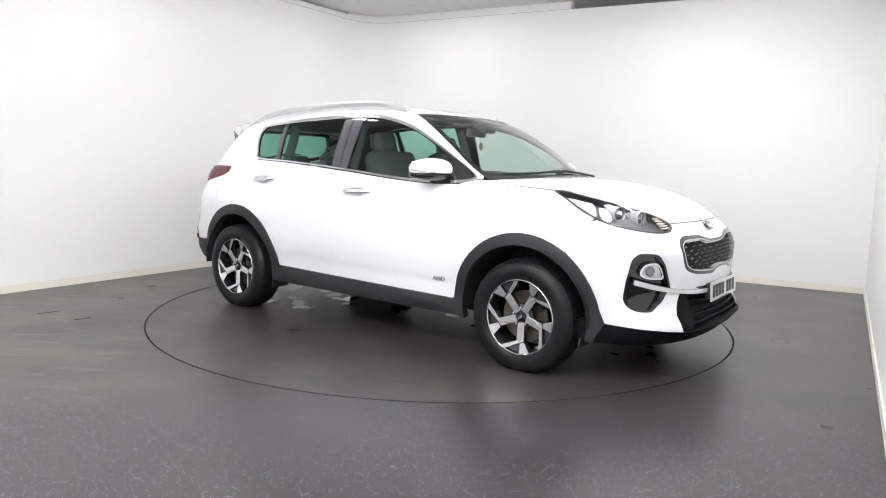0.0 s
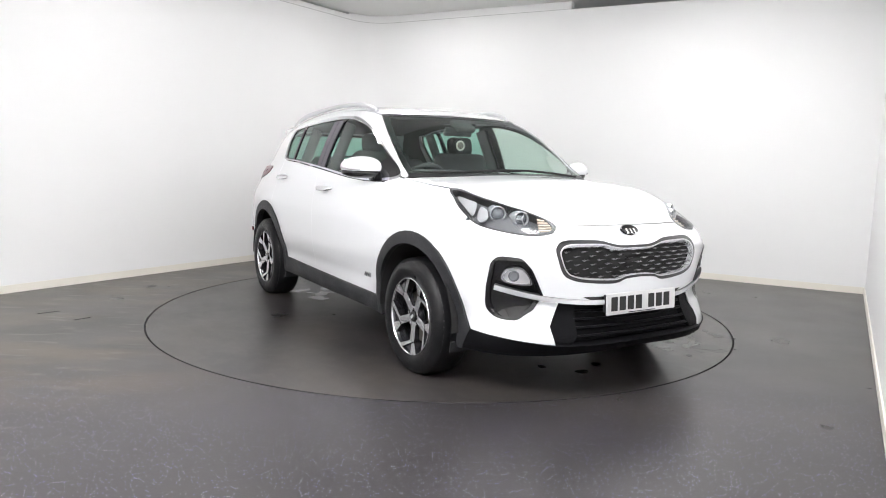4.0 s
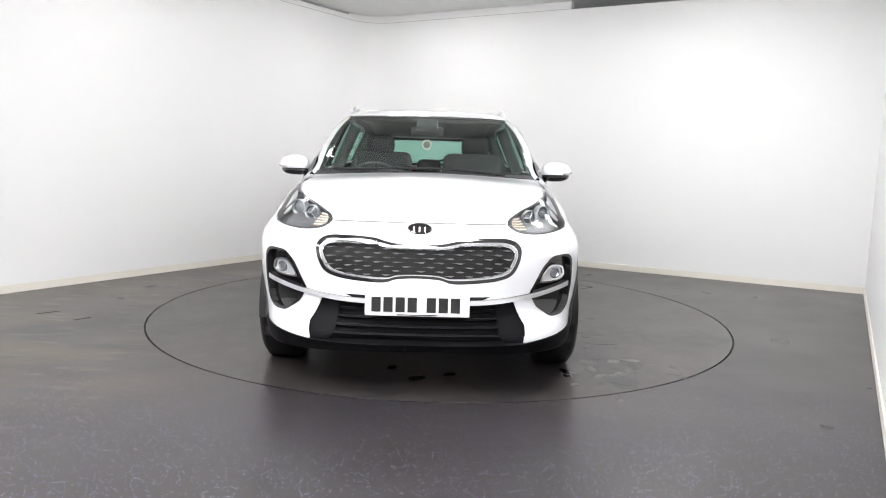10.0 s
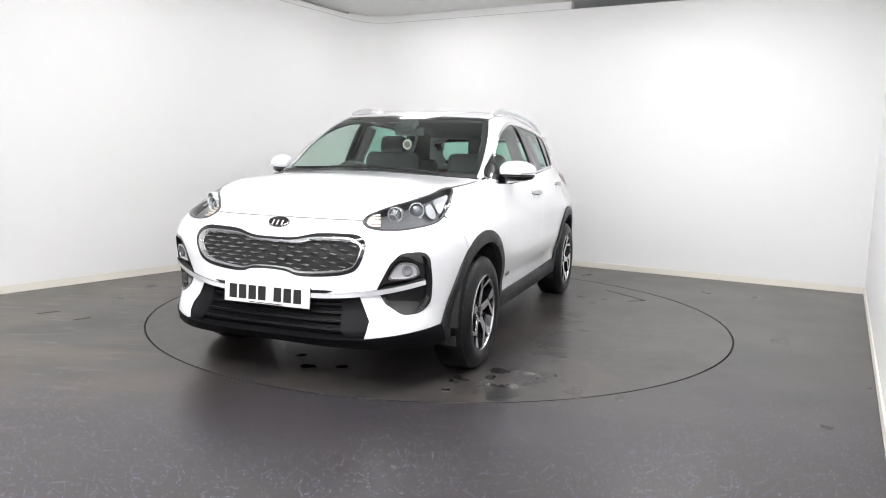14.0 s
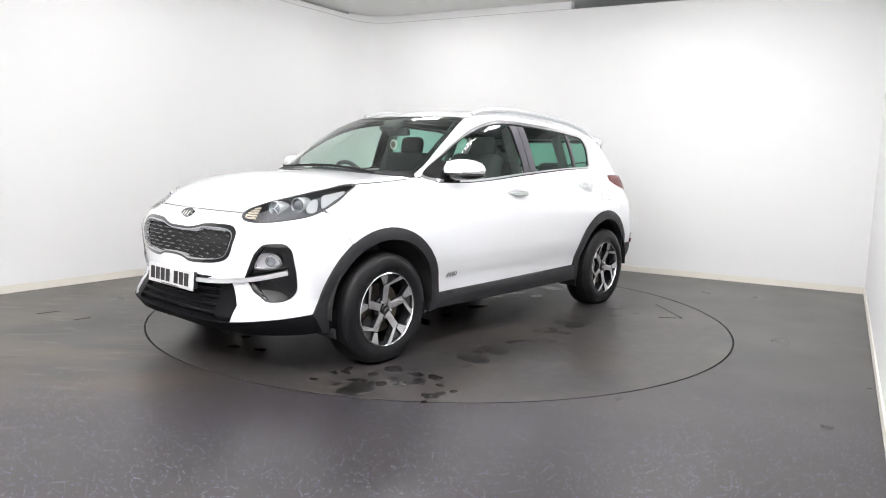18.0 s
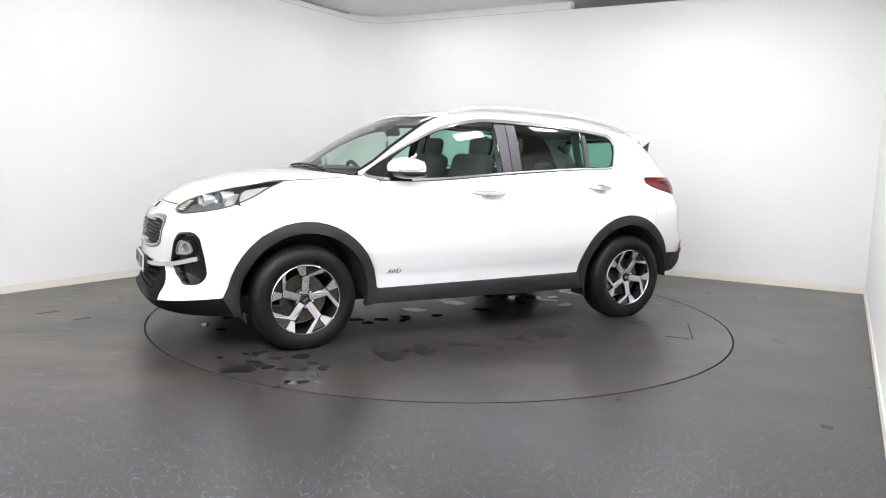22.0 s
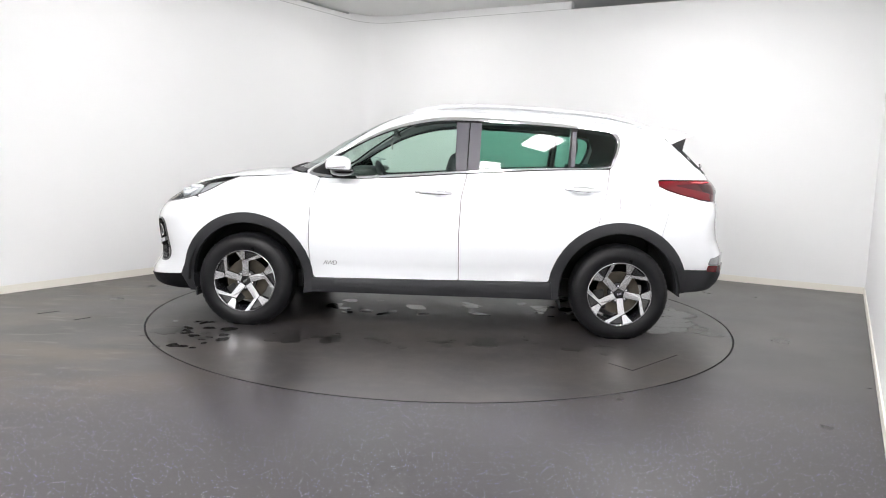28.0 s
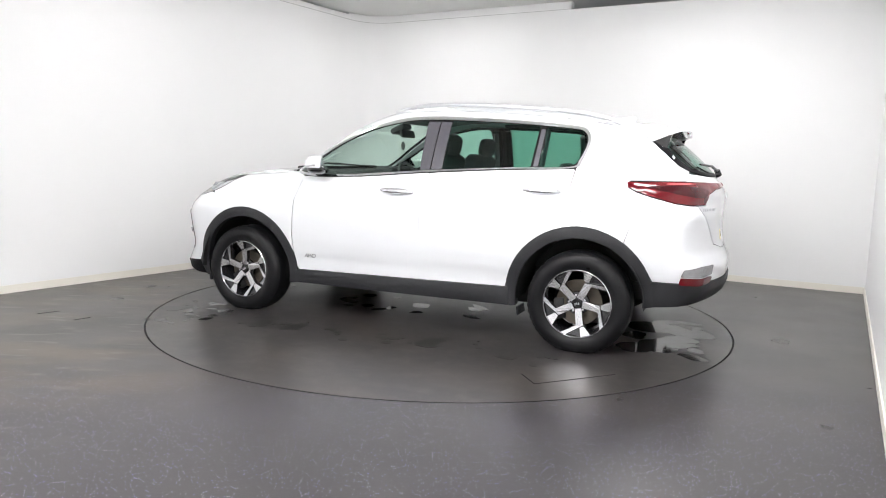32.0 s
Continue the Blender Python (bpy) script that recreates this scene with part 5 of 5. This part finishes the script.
w0.matrix_basis = wheel_pose(FRONT_AXLE, 1, spin[(1, 1)])
for fx, s in ((-1, 1), (1, -1), (-1, -1)):
    stand(copy_thing(w0, wheel_pose(FRONT_AXLE * fx, s, spin[(fx, s)])), s, spin[(fx, s)])
stand(w0, 1, spin[(1, 1)])

# small deflectors in front of the wheels
for cx in (1.705, -0.925):
    for s in (1, -1):
        bm = bmesh.new()
        box(bm, (0.012, 0.16, 0.06), pose(cx, s * 0.80, 0.228, 0, 8, 0), 0.004)
        part("air_deflector", bm, CLAD, car)

# hatch seam cut into the turntable's vinyl
for (xa, ya), (xb, yb) in zip(HATCH, HATCH[1:]):
    d = Vector((xb - xa, yb - ya, 0))
    bm = bmesh.new()
    box(bm, (d.length, 0.007, 0.004), pose((xa + xb) / 2, (ya + yb) / 2, 0.0, 0, 0, math.degrees(math.atan2(d.y, d.x))))
    part("hatch_seam", bm, MATTBLACK, turntable)

# ---- inside the car ----
def seat(x, y, width, heads, name, low=0.0):
    bm = bmesh.new()
    box(bm, (0.50, width, 0.16), pose(x + 0.10, y, 0.66, 0, -8, 0), 0.05, 3)
    s = part(name, bm, CLOTH, car, "black cloth car seat")
    bm = bmesh.new()
    box(bm, (0.15, width * 0.96, 0.62), pose(x - 0.20, y, 0.98 - low, 0, -16, 0), 0.06, 3)
    part("backrest", bm, CLOTH, s)
    for hy in heads:
        bm = bmesh.new()
        box(bm, (0.10, 0.23, 0.16), pose(x - 0.315, (y + hy) * 1.06, 1.340 - low, 0, -10, 0), 0.05, 3)
        for k in (-0.06, 0.06):
            tube(bm, [(x - 0.29, y + hy + k, 1.20 - low), (x - 0.305, y + hy + k, 1.30 - low)], 0.007, 6)
        part("headrest", bm, CLOTH, s)


seat(0.10, 0.37, 0.50, (0.0,), "front_seat")
seat(0.10, -0.37, 0.50, (0.0,), "front_seat")
seat(-0.80, 0.0, 1.22, (-0.42, 0.0, 0.42), "rear_seat", 0.19)
bm = bmesh.new()
box(bm, (0.52, 1.36, 0.30), pose(0.80, 0, 0.97, 0, 6, 0), 0.08, 3)
box(bm, (0.20, 0.44, 0.09), pose(0.66, -0.37, 1.115), 0.04, 3)
part("dashboard", bm, TRIM, car)
bm = bmesh.new()
ring = pose(0.50, -0.37, 1.02, 0, -68, 0)
tube(bm, [ring @ Vector((0.185 * math.cos(a), 0.185 * math.sin(a), 0)) for a in np.linspace(0, math.tau, 32, endpoint=False)], 0.016, 8, closed=True)
sw = part("steering_wheel", bm, TRIM, car, "black steering wheel")
bm = bmesh.new()
box(bm, (0.12, 0.17, 0.04), ring, 0.015)
box(bm, (0.05, 0.34, 0.02), ring, 0.006)
part("steering_hub", bm, TRIM, sw)
bm = bmesh.new()
box(bm, (0.03, 0.24, 0.065), pose(0.36, 0.0, 1.435, 0, 15, 0), 0.012, 2)
box(bm, (0.14, 0.16, 0.05), pose(0.42, 0.0, 1.475, 0, 25, 0), 0.02, 2)
part("rear_view_mirror", bm, TRIM, car)
bm = bmesh.new()
lathe(bm, [(0, 0.004), (0.034, 0.004), (0.038, 0.0), (0.034, -0.004), (0, -0.004)], 28, pose(0.40, 0.0, 1.335, 0, 90, 0))
orn = part("hanging_ornament", bm, mat("pale_ornament", (0.6, 0.58, 0.52), 0.4), car, "pale round ornament hanging from the mirror")
bm = bmesh.new()
lathe(bm, [(0, 0.006), (0.024, 0.006), (0.026, 0.004)], 24, pose(0.40, 0.0, 1.335, 0, 90, 0))
part("ornament_face", bm, mat("dark_ornament_face", (0.16, 0.14, 0.12), 0.5), orn)
bm = bmesh.new()
tube(bm, [(0.40, 0, 1.37), (0.40, 0, 1.46)], 0.0015, 4)
part("ornament_cord", bm, MATTBLACK, orn)
bm = bmesh.new()
box(bm, (0.72, 1.20, 0.02), pose(-1.45, 0, 1.08), 0.005)
part("parcel_shelf", bm, TRIM, car)
for s in (1, -1):
    for x, y0, z0, x1, y1, z1 in ((-0.20, 0.76, 1.10, -0.22, 0.60, 1.48), (-0.985, 0.70, 1.12, -1.00, 0.56, 1.45)):
        bm = bmesh.new()
        tube(bm, [(x, s * y0, z0), (x1, s * y1, z1)], 0.045, 8, flat=0.4)
        part("inner_pillar", bm, TRIM, car)


# ---- what moves: the turntable and the car on it turn together ----
def motions():
    headings = [(0, -36.85), (2, -47.49), (4, -58.05), (6, -68.56), (8, -78.95), (10, -89.36), (12, -99.81), (14, -110.21), (16, -120.69),
                (18, -131.16), (20, -141.69), (22, -152.02), (24, -162.33), (26, -172.48), (28, -182.60), (30, -192.71), (32, -203.03)]
    walk(turntable, [(t, Matrix.Translation(HUB) @ pose(0, 0, 0, 0, 0, a)) for t, a in headings])
    walk(car, [(t, Matrix.Translation(HUB) @ pose(0, 0, 0, 0, 0, a) @ pose(0.0395, -0.1347, 0)) for t, a in headings])


motions()
